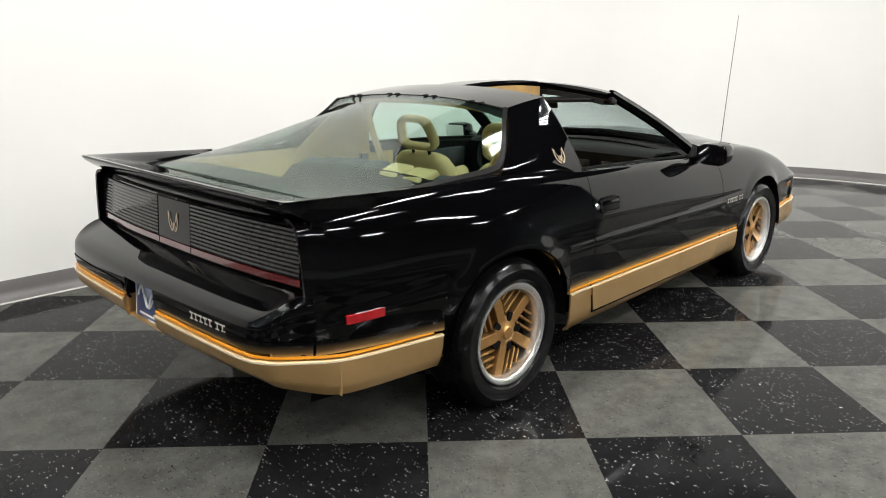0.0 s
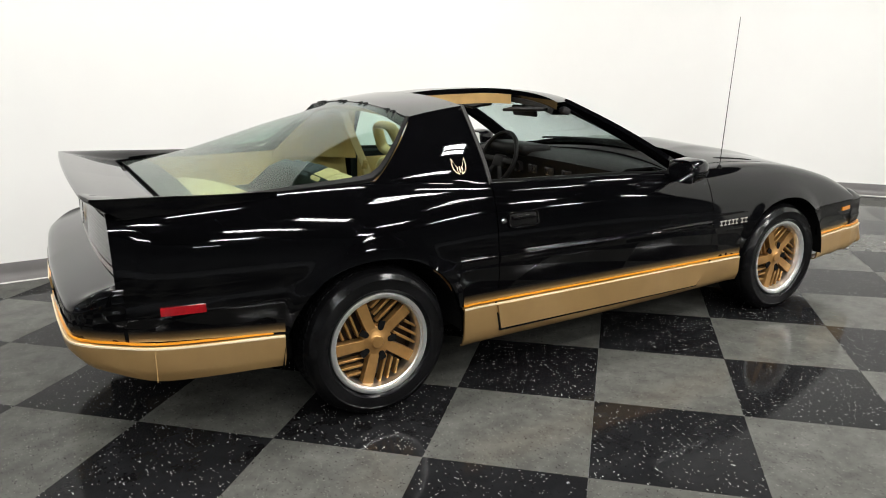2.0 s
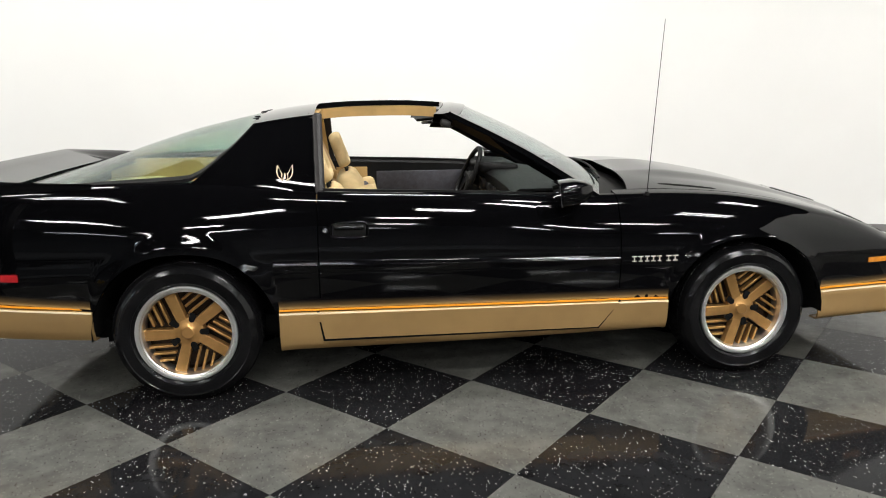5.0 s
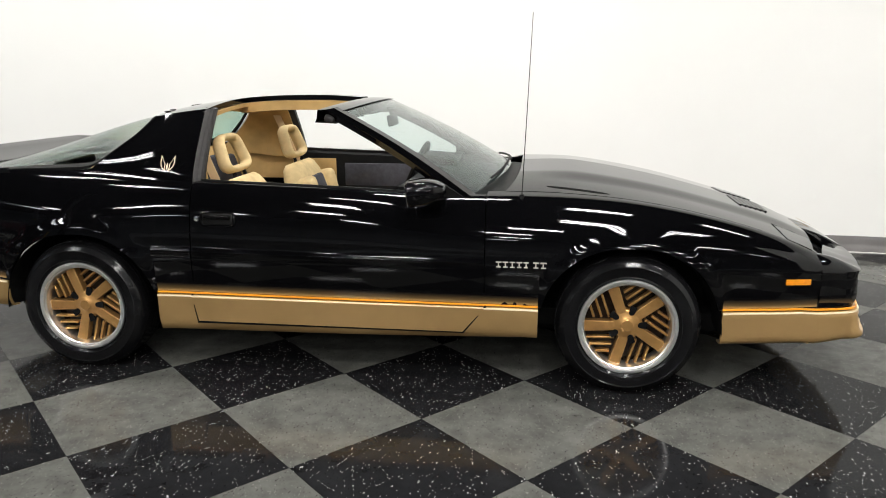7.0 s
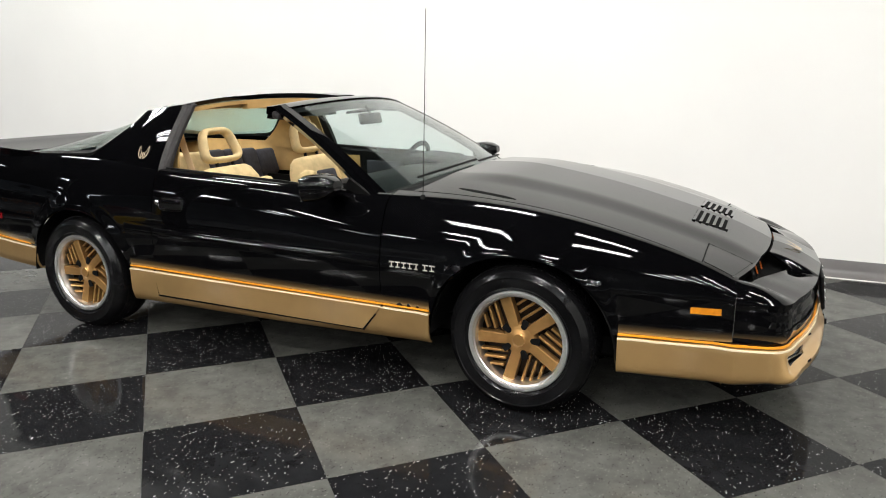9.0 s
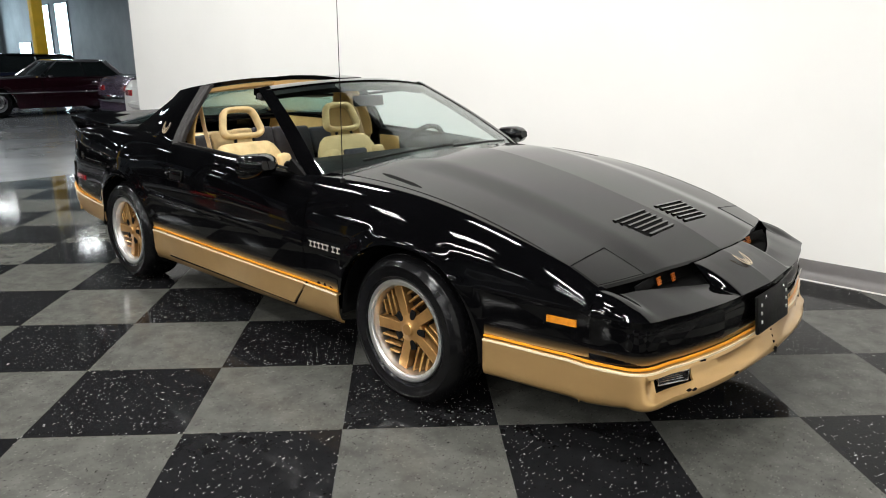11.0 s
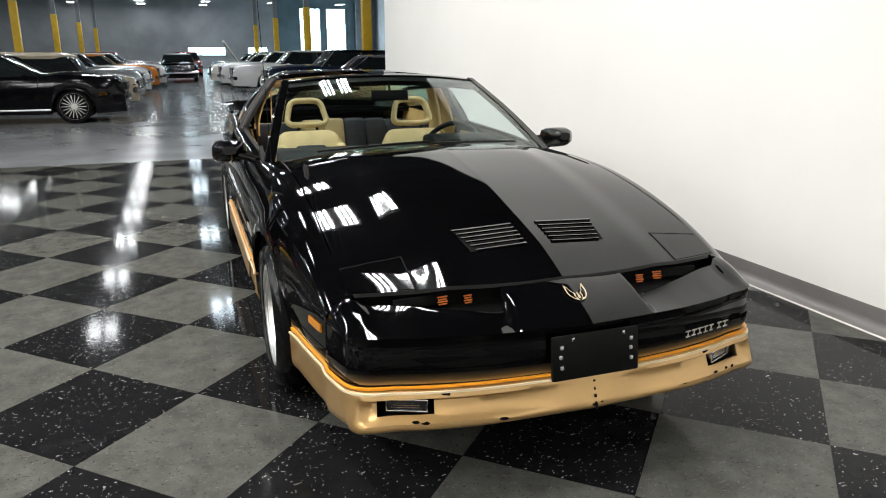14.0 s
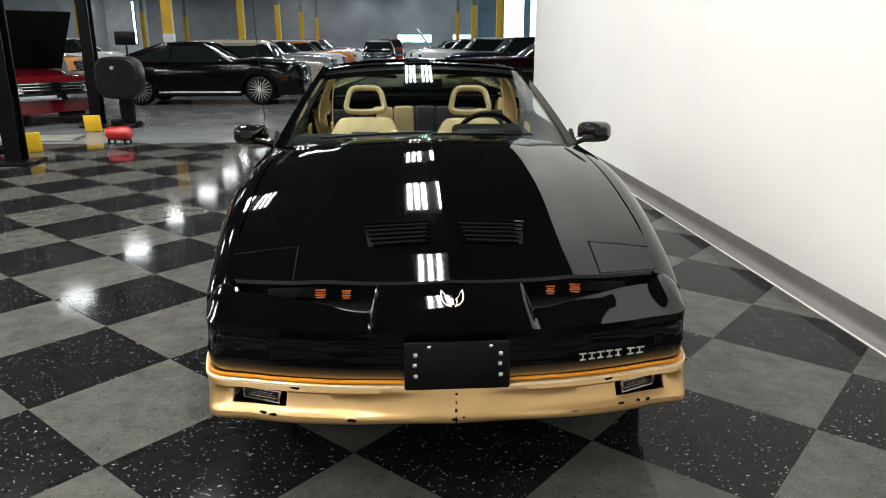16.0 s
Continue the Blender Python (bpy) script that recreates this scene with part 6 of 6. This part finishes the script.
        for c in (xf, xr):
            bm = bmesh.new()
            tube(bm, [root @ Vector((c + (tyre + 0.055) * math.cos(a), sg * (min(wd(c), hw) + 0.004), tyre * 0.9 + (tyre + 0.05) * math.sin(a))) for a in span(0.12, math.pi - 0.12, 14)], 0.011, 6)
            part("arch_lip", bm, CHROME if chrome else paint, e)
        bm = bmesh.new()
        box(bm, 0.10, 0.10, 0.07, root @ pose(c1 - 0.25, sg * (hw + 0.02), belt + 0.03), 0.025)
        part("door_mirror", bm, CHROME if chrome else paint, e)
    # wheels
    for c in (xf, xr):
        for sg in (-1, 1):
            m = root @ pose(c, sg * (hw - 0.03), tyre) @ (Matrix.Identity(4) if sg < 0 else Matrix.Rotation(math.pi, 4, "Z"))
            bm = bmesh.new()
            revolve(bm, [(tyre * 0.62, 0.02), (tyre * 0.70, -0.004), (tyre * 0.9, -0.006), (tyre, 0.03), (tyre, 0.17), (tyre * 0.6, 0.19)], 28, m)
            wh = part("wheel", bm, RUBBER, e)
            if whitewall:
                bm = bmesh.new()
                revolve(bm, [(tyre * 0.66, 0.0), (tyre * 0.68, -0.010), (tyre * 0.90, -0.011), (tyre * 0.92, 0.0)], 28, m)
                part("whitewall", bm, PLATEWHITE, wh)
            bm = bmesh.new()
            if rim == "multi":
                revolve(bm, [(tyre * 0.70, 0.02), (tyre * 0.76, -0.006), (tyre * 0.79, 0.0)], 28, m)
                revolve(bm, [(0.0, 0.0), (0.05, 0.002), (0.06, 0.03)], 12, m)
                for k in range(18):
                    box(bm, tyre * 0.70, 0.02, 0.013, m @ Matrix.Rotation(2 * math.pi * k / 18, 4, "Y") @ pose(tyre * 0.40, 0.012, 0))
                part("rim", bm, ALLOY, wh)
                bm = bmesh.new()
                revolve(bm, [(tyre * 0.72, 0.05), (0.0, 0.05)], 20, m)
                part("brake", bm, DARK, wh)
            else:
                revolve(bm, [(0.0, -0.03), (tyre * 0.2, -0.025), (tyre * 0.28, -0.002), (tyre * 0.55, -0.012), (tyre * 0.64, -0.004), (tyre * 0.66, 0.02)], 24, m)
                part("hub_cap", bm, CHROME, wh)
    # ends
    for end, zb in ((1, 0.50), (-1, 0.50)):
        bm = bmesh.new()
        bar = []
        for t in span(-1, 1, 10):
            bar.append(root @ Vector((end * (hl + (0.06 if chrome else -0.01) - 0.13 * t * t), t * hw * 0.96, zb)))
        tube(bm, bar, 0.075 if chrome else 0.09, 10)
        part("bumper", bm, CHROME if chrome else paint, e)
        for sg in (-1, 1):
            bm = bmesh.new()
            if end > 0:
                for j, off in enumerate((0.74, 0.55) if nose == "classic" else (0.68,)):
                    revolve(bm, [(0.0, -0.03), (0.06, -0.02), (0.085, 0.0), (0.09, 0.04)], 18, root @ pose(hl + (0.03 if chrome else -0.02) - 0.05 * off, sg * hw * off, hood - 0.26, 0, 0, 90))
                part("headlamp", bm, CHROME, e)
            else:
                box(bm, 0.04, 0.28, 0.12, root @ pose(-hl - 0.0, sg * hw * 0.62, deck - 0.25), 0.015)
                part("tail_lamp", bm, REDLENS, e)
        if not chrome:
            for sg in (-1, 1):
                bm = bmesh.new()
                box(bm, 0.16, 0.012, 0.05, root @ pose(hl - 0.42, sg * (wd(hl - 0.42) + 0.004), 0.60), 0.004)
                part("marker_lamp", bm, AMBER, e)
    bm = bmesh.new()
    box(bm, 0.06, hw * (1.62 if chrome else 1.05), 0.24 if chrome else 0.16, root @ pose(hl - 0.01, 0, hood - 0.27), 0.01)
    grille = part("grille", bm, TRIMBLACK, e)
    for k in range(5):
        bm = bmesh.new()
        box(bm, 0.03, hw * (1.60 if chrome else 1.0), 0.02 if chrome else 0.014, root @ pose(hl + 0.03, 0, hood - (0.37 if chrome else 0.33) + (0.05 if chrome else 0.032) * k), 0.004)
        part("grille_bar", bm, CHROME if chrome else TRIMBLACK, grille)
    if bonnet_up:
        bm = bmesh.new()
        box(bm, 1.15, width * 0.8, 0.04, root @ pose(cab[1] * length + 0.75, 0, hood + 0.52, 0, -58, 0), 0.012)
        part("raised_hood", bm, under or paint, e, "raised hood")
    bm = bmesh.new()
    box(bm, length * 0.86, width * 0.8, 0.12, root @ pose(0, 0, 0.28))
    part("underbody", bm, DARK, e, smooth=0)
    return e


def paint(name, c, metal=0.0):
    return plain(name, c, 0.16, metal=metal, coat=0.25, vary=0.08, scale=2, spec=0.4)


P_BLACK, P_MAROON, P_WHITE = plain("car_black", (0.003, 0.003, 0.004), 0.09, vary=0.2, scale=2, spec=0.17), plain("car_maroon", (0.016, 0.0035, 0.007), 0.10, vary=0.2, scale=2, spec=0.4), paint("car_white", (0.72, 0.72, 0.70))
P_CREAM, P_BEIGE, P_NAVY = paint("car_cream", (0.70, 0.68, 0.60)), paint("car_beige", (0.46, 0.40, 0.31)), paint("car_navy", (0.010, 0.014, 0.03))
P_TEAL, P_ORANGE, P_RED = paint("car_teal", (0.05, 0.25, 0.28)), paint("car_orange", (0.65, 0.22, 0.04)), paint("car_red", (0.38, 0.015, 0.015))
P_DEEPRED = paint("car_deep_red", (0.11, 0.005, 0.009))
P_SILVER, P_GREY, P_PURPLE = paint("car_silver", (0.42, 0.43, 0.45), 0.5), paint("car_grey", (0.20, 0.20, 0.22), 0.4), paint("car_plum", (0.12, 0.09, 0.14), 0.4)

parked("muscle_coupe", "black modern muscle coupe with many-spoked silver wheels", -13.25, -4.56, 90, P_BLACK, 4.70, 1.88, 1.375, 0.95, 1.00, 1.02, (-0.385, 0.176), 0.66, chrome=False, rim="multi", tyre=0.345, wheelbase=2.64, nose="modern", lean_r=1.10)
parked("station_wagon", "beige classic wagon with a long roof and chrome front", -16.9, -4.7, 90, P_BEIGE, 5.2, 1.9, 1.36, 0.86, 0.88, 0.86, (-0.25, 0.27), 0.30, roof_h=2.2)
parked("classic_sedan", "silver classic sedan with chrome bumper", -20.0, -4.7, 90, P_SILVER, 5.2, 1.9, 1.42)
parked("classic_sedan", "white classic sedan in the row of parked cars", -23.6, -4.6, 90, P_WHITE, 5.2, 1.9, 1.42)
parked("classic_coupe", "orange classic coupe in the row of parked cars", -27.6, -4.2, 90, P_ORANGE, 4.8, 1.85, 1.36)
parked("classic_coupe", "teal classic coupe in the row of parked cars", -32.0, -4.0, 90, P_TEAL, 4.8, 1.85, 1.36)
parked("classic_sedan", "white classic sedan between the orange and teal coupes", -29.8, -4.1, 90, P_WHITE, 5.1, 1.9, 1.42)
parked("classic_coupe", "silver classic coupe far down the row", -35.0, -4.3, 90, P_SILVER, 4.9, 1.85, 1.38)
parked("classic_sedan", "white classic sedan far down the row", -41.0, -4.6, 90, P_WHITE, 5.1, 1.9, 1.44)
parked("fifties_hardtop", "white fifties hardtop with chrome side trim", -28.4, 3.3, -90, P_WHITE, 5.4, 2.0, 1.50, 1.0, 1.02, 1.0, whitewall=True, tyre=0.36)
parked("classic_coupe", "black classic coupe among the white cars", -33.8, 3.3, -90, P_BLACK, 5.0, 1.9, 1.42)
parked("classic_sedan", "silver classic sedan beside the dark sedan", -39.0, 3.5, -90, P_SILVER, 5.1, 1.9, 1.44)
parked("classic_sedan", "red classic sedan far down the hall", -38.0, -4.4, 90, P_RED, 5.0, 1.9, 1.45)
parked("classic_sedan", "cream classic sedan far down the hall", -44.0, -4.8, 90, P_CREAM, 5.0, 1.9, 1.42)
parked("classic_coupe", "black classic coupe with chrome bumper in the aisle", -37.0, -1.0, 0, P_BLACK, 5.0, 1.86, 1.40, roof=P_WHITE)
parked("classic_sedan", "red-roofed classic sedan behind the aisle", -48.0, -0.4, 0, P_RED, 5.0, 1.9, 1.5)
parked("hardtop_coupe", "dark maroon hardtop with grey roof and chrome bumper", -17.2, 4.05, -90, P_MAROON, 5.25, 1.95, 1.36, 0.93, 0.93, 0.93, (-0.30, 0.10), 0.5, roof=P_GREY, tyre=0.35, wheelbase=2.9)
parked("classic_sedan", "dark blue fifties sedan with chrome grille", -20.8, 4.3, -90, P_NAVY, 5.4, 2.0, 1.52, 1.0, 1.02, 1.0, roof=P_BLACK)
parked("fifties_hardtop", "white fifties hardtop with whitewall tyres", -25.2, 3.6, -90, P_WHITE, 5.5, 2.0, 1.52, 1.0, 1.02, 1.0, whitewall=True, tyre=0.36)
parked("sixties_convertible", "white sixties car with its hood raised", -31.5, 3.0, -90, P_CREAM, 5.3, 1.95, 1.40, bonnet_up=True)
parked("classic_sedan", "dark green-black sedan in the row of parked cars", -36.0, 3.6, -90, P_NAVY, 5.2, 1.9, 1.45)
parked("classic_coupe", "teal coupe far down the hall", -42.0, 3.4, -90, P_TEAL, 4.9, 1.85, 1.4)
parked("classic_sedan", "black sedan far down the hall", -48.5, 4.6, -90, P_BLACK, 5.0, 1.9, 1.5)
parked("classic_sedan", "plum sedan with heavy chrome behind the white wall", -13.6, 6.9, 90, P_PURPLE, 5.4, 2.0, 1.50)
parked("modern_sedan", "white modern sedan with red tail lamps", -10.6, 5.95, 90, P_WHITE, 4.9, 1.87, 1.46, chrome=False, nose="modern")
parked("sixties_sedan", "red and silver sixties car with chrome grille in the lift bay", -10.05, -7.85, 50, P_DEEPRED, 5.0, 1.90, 1.3, belt=0.86, hood=0.88, deck=0.86, bonnet_up=True, under=STEEL)
parked("classic_pickup", "grey pickup with its hood raised beyond the lift", -13.6, -9.4, 10, P_GREY, 5.2, 1.9, 1.75, 1.10, 1.10, 0.95, (-0.15, 0.16), 0.3, bonnet_up=True)
parked("classic_coupe", "orange coupe beyond the lift", -19.0, -12.0, 90, P_ORANGE, 4.8, 1.85, 1.42)
parked("classic_sedan", "white sedan by the south columns", -25.0, -12.5, 90, P_WHITE, 5.0, 1.9, 1.5)

# two-post lift
lift = empty("vehicle_lift", "black two-post vehicle lift with yellow guards", "vehicle lift")
for px, py, gx, gy in ((-8.30, -5.20, -7.50, -4.98), (-4.42, -4.66, -5.25, -4.88)):
    bm = bmesh.new()
    # one folded channel, open towards the bay
    sec = [(-0.10, 0.09), (-0.10, -0.09), (0.10, -0.09), (0.10, 0.09), (0.075, 0.09), (0.075, -0.065), (-0.075, -0.065), (-0.075, 0.09)]
    vs = grid(bm, [[Vector((px + a, py + b, z)) for a, b in sec] for z in (0.0, 3.7)], close_v=True)
    bm.faces.new(vs[-1])
    part("post", bm, STEEL, lift)
    bm = bmesh.new()
    box(bm, 0.55, 0.45, 0.03, pose(px, py, 0.015), 0.005)
    part("base_plate", bm, STEEL, lift)
    bm = bmesh.new()
    box(bm, 0.02, 0.25, 0.27, pose(gx, gy, 0.135, 0, 18, 12), 0.005)
    part("toe_guard", bm, YELLOW, lift, "yellow toe guard")
    bm = bmesh.new()
    box(bm, 0.14, 0.12, 0.5, pose(px, py - 0.01, 0.55), 0.02)
    part("carriage", bm, STEEL, lift)
    for a in (-60, -120):
        bm = bmesh.new()
        box(bm, 0.9, 0.09, 0.08, pose(px, py, 0.16, 0, 0, a) @ pose(0.5, 0, 0), 0.01)
        part("arm", bm, STEEL, lift)
# pale slab put in for a bright reflecting strip on the floor
bm = bmesh.new()
box(bm, 0.55, 1.75, 0.03, pose(-6.62, -5.75, 0.015, 0, 0, 4), 0.006)
part("bright_floor_strip", bm, PALESTRIP, lift, "pale slab in place of a bright reflecting strip of floor")

# portable air tank
tank = empty("air_compressor", "red portable air tank with black pump", "compressor")
bm = bmesh.new()
tm = pose(-6.05, -4.05, 0.15, 0, 0, 80) @ Matrix.Scale(0.74, 4)
rows = []
for xx, rr in ((-0.27, 0.0), (-0.265, 0.06), (-0.22, 0.12), (-0.16, 0.14), (0.16, 0.14), (0.22, 0.12), (0.265, 0.06), (0.27, 0.0)):
    rows.append([tm @ Vector((xx, rr * math.cos(a), rr * math.sin(a))) for a in span(0, 2 * math.pi, 20)[:-1]])
grid(bm, rows, close_v=True)
bmesh.ops.remove_doubles(bm, verts=bm.verts, dist=0.0005)
part("tank", bm, REDGLOSS, tank)
bm = bmesh.new()
box(bm, 0.20, 0.16, 0.12, tm @ pose(0, 0, 0.20), 0.02)
part("pump", bm, STEEL, tank)
bm = bmesh.new()
tube(bm, [tm @ Vector((0.25, 0, 0.1)), tm @ Vector((0.42, 0, 0.22)), tm @ Vector((0.45, 0.05, 0.22))], 0.012, 8)
part("hose", bm, STEEL, tank)
for sx in (-0.16, 0.16):
    for sy in (-0.10, 0.10):
        bm = bmesh.new()
        box(bm, 0.03, 0.03, 0.12, tm @ pose(sx, sy, -0.14))
        part("foot", bm, STEEL, tank, smooth=0)

# wheel balancer with its wheel guard closed
bal = empty("wheel_balancer", "dark grey wheel balancer with a rounded plastic wheel guard", "workshop machine")
GUARD = plain("dark_grey_plastic", (0.006, 0.0065, 0.006), 0.32, vary=0.3, scale=6, grain=0.15, spec=0.18)
bx, by = -8.2, -4.66
bm = bmesh.new()
box(bm, 0.40, 0.34, 0.06, pose(bx, by, 0.03), 0.01)
box(bm, 0.20, 0.20, 0.62, pose(bx, by, 0.35), 0.02)
part("pedestal", bm, STEEL, bal)
bm = bmesh.new()
box(bm, 0.52, 0.50, 0.46, pose(bx - 0.08, by - 0.12, 0.84), 0.05)
part("cabinet", bm, GUARD, bal)
bm = bmesh.new()
rows = []
for q, sc in ((-0.20, 0.0), (-0.20, 0.86), (-0.17, 0.96), (-0.10, 1.0), (0.10, 1.0), (0.17, 0.96), (0.20, 0.86), (0.20, 0.0)):
    ring = []
    for k in range(32):
        a = 2 * math.pi * k / 32
        ca, sa = math.cos(a), math.sin(a)
        ring.append(Vector((bx + 0.22 + q, by + 0.02 + 0.36 * sc * math.copysign(abs(ca) ** 0.62, ca), 0.82 + 0.345 * sc * math.copysign(abs(sa) ** 0.62, sa))))
    rows.append(ring)
grid(bm, rows, close_v=True)
bmesh.ops.remove_doubles(bm, verts=bm.verts, dist=0.0005)
part("wheel_guard", bm, GUARD, bal)
bm = bmesh.new()
revolve(bm, [(0.0, -0.02), (0.022, -0.018), (0.03, 0.0), (0.03, 0.03)], 16, pose(bx + 0.44, by - 0.02, 0.98, 0, 0, 90))
part("hub_knob", bm, ALLOY, bal)
bm = bmesh.new()
box(bm, 0.10, 0.52, 0.05, pose(bx - 0.12, by - 0.10, 1.12), 0.015)
part("tray", bm, STEEL, bal)
bm = bmesh.new()
tube(bm, [(bx - 0.15, by + 0.05, 1.12), (bx - 0.15, by + 0.05, 1.36)], 0.015, 8)
box(bm, 0.05, 0.34, 0.22, pose(bx - 0.13, by + 0.05, 1.44), 0.02)
part("display_head", bm, STEEL, bal)
# ---- floor tiles ----
def tile_poly(i, j, cut=-6.1):
    o = Vector((OX, OY, 0)) + U * (i * TILE) + V * (j * TILE)
    g = 0.0004
    pts = [o + U * g + V * g, o + U * (TILE - g) + V * g, o + U * (TILE - g) + V * (TILE - g), o + U * g + V * (TILE - g)]
    out = []
    for k in range(4):
        a, b = pts[k], pts[(k + 1) % 4]
        if a.x >= cut:
            out.append(a)
        if (a.x >= cut) != (b.x >= cut):
            out.append(a.lerp(b, (cut - a.x) / (b.x - a.x)))
    return out, (pts[0] + pts[2]) / 2


def tile_mesh(name, pts, mid, mat):
    bm = bmesh.new()
    a = [bm.verts.new(Vector((p.x - mid.x, p.y - mid.y, -0.0035))) for p in pts]
    b = [bm.verts.new(Vector((p.x - mid.x, p.y - mid.y, 0.0))) for p in pts]
    bm.faces.new(b)
    for k in range(len(a)):
        bm.faces.new((a[k], a[(k + 1) % len(a)], b[(k + 1) % len(a)], b[k]))
    bmesh.ops.recalc_face_normals(bm, faces=bm.faces)
    me = bpy.data.meshes.new(name)
    bm.to_mesh(me)
    bm.free()
    me.materials.append(mat)
    return me


full = {}
rest = {0: bmesh.new(), 1: bmesh.new()}
found = []
for i in range(-24, 24):
    for j in range(-24, 24):
        pts, mid = tile_poly(i, j)
        if len(pts) >= 3 and inside_tiles(mid):
            found.append(((mid - Vector((0.9, -1.2, 0))).length, i, j, pts, mid))
found.sort(key=lambda f: f[0])
for n, (_, i, j, pts, mid) in enumerate(found):
    kind = (i + j) % 2
    mat = TILEDARK if kind == 0 else TILEGREY
    if n < 290:
        if len(pts) == 4 and all(p.x > -6.05 for p in pts):
            if kind not in full:
                full[kind] = tile_mesh("tile", pts, mid, mat)
            me = full[kind]
        else:
            me = tile_mesh("tile", pts, mid, mat)
        t = new("tile", me)
        t.parent = floor
        t.location = mid
    else:
        b = rest[kind]
        top = [b.verts.new(Vector((p.x, p.y, 0.0))) for p in pts]
        b.faces.new(top)
for kind, b in rest.items():
    ob = part("far_tile_field", b, TILEDARK if kind == 0 else TILEGREY, floor, smooth=0)
    ob["kind"] = "stuff"
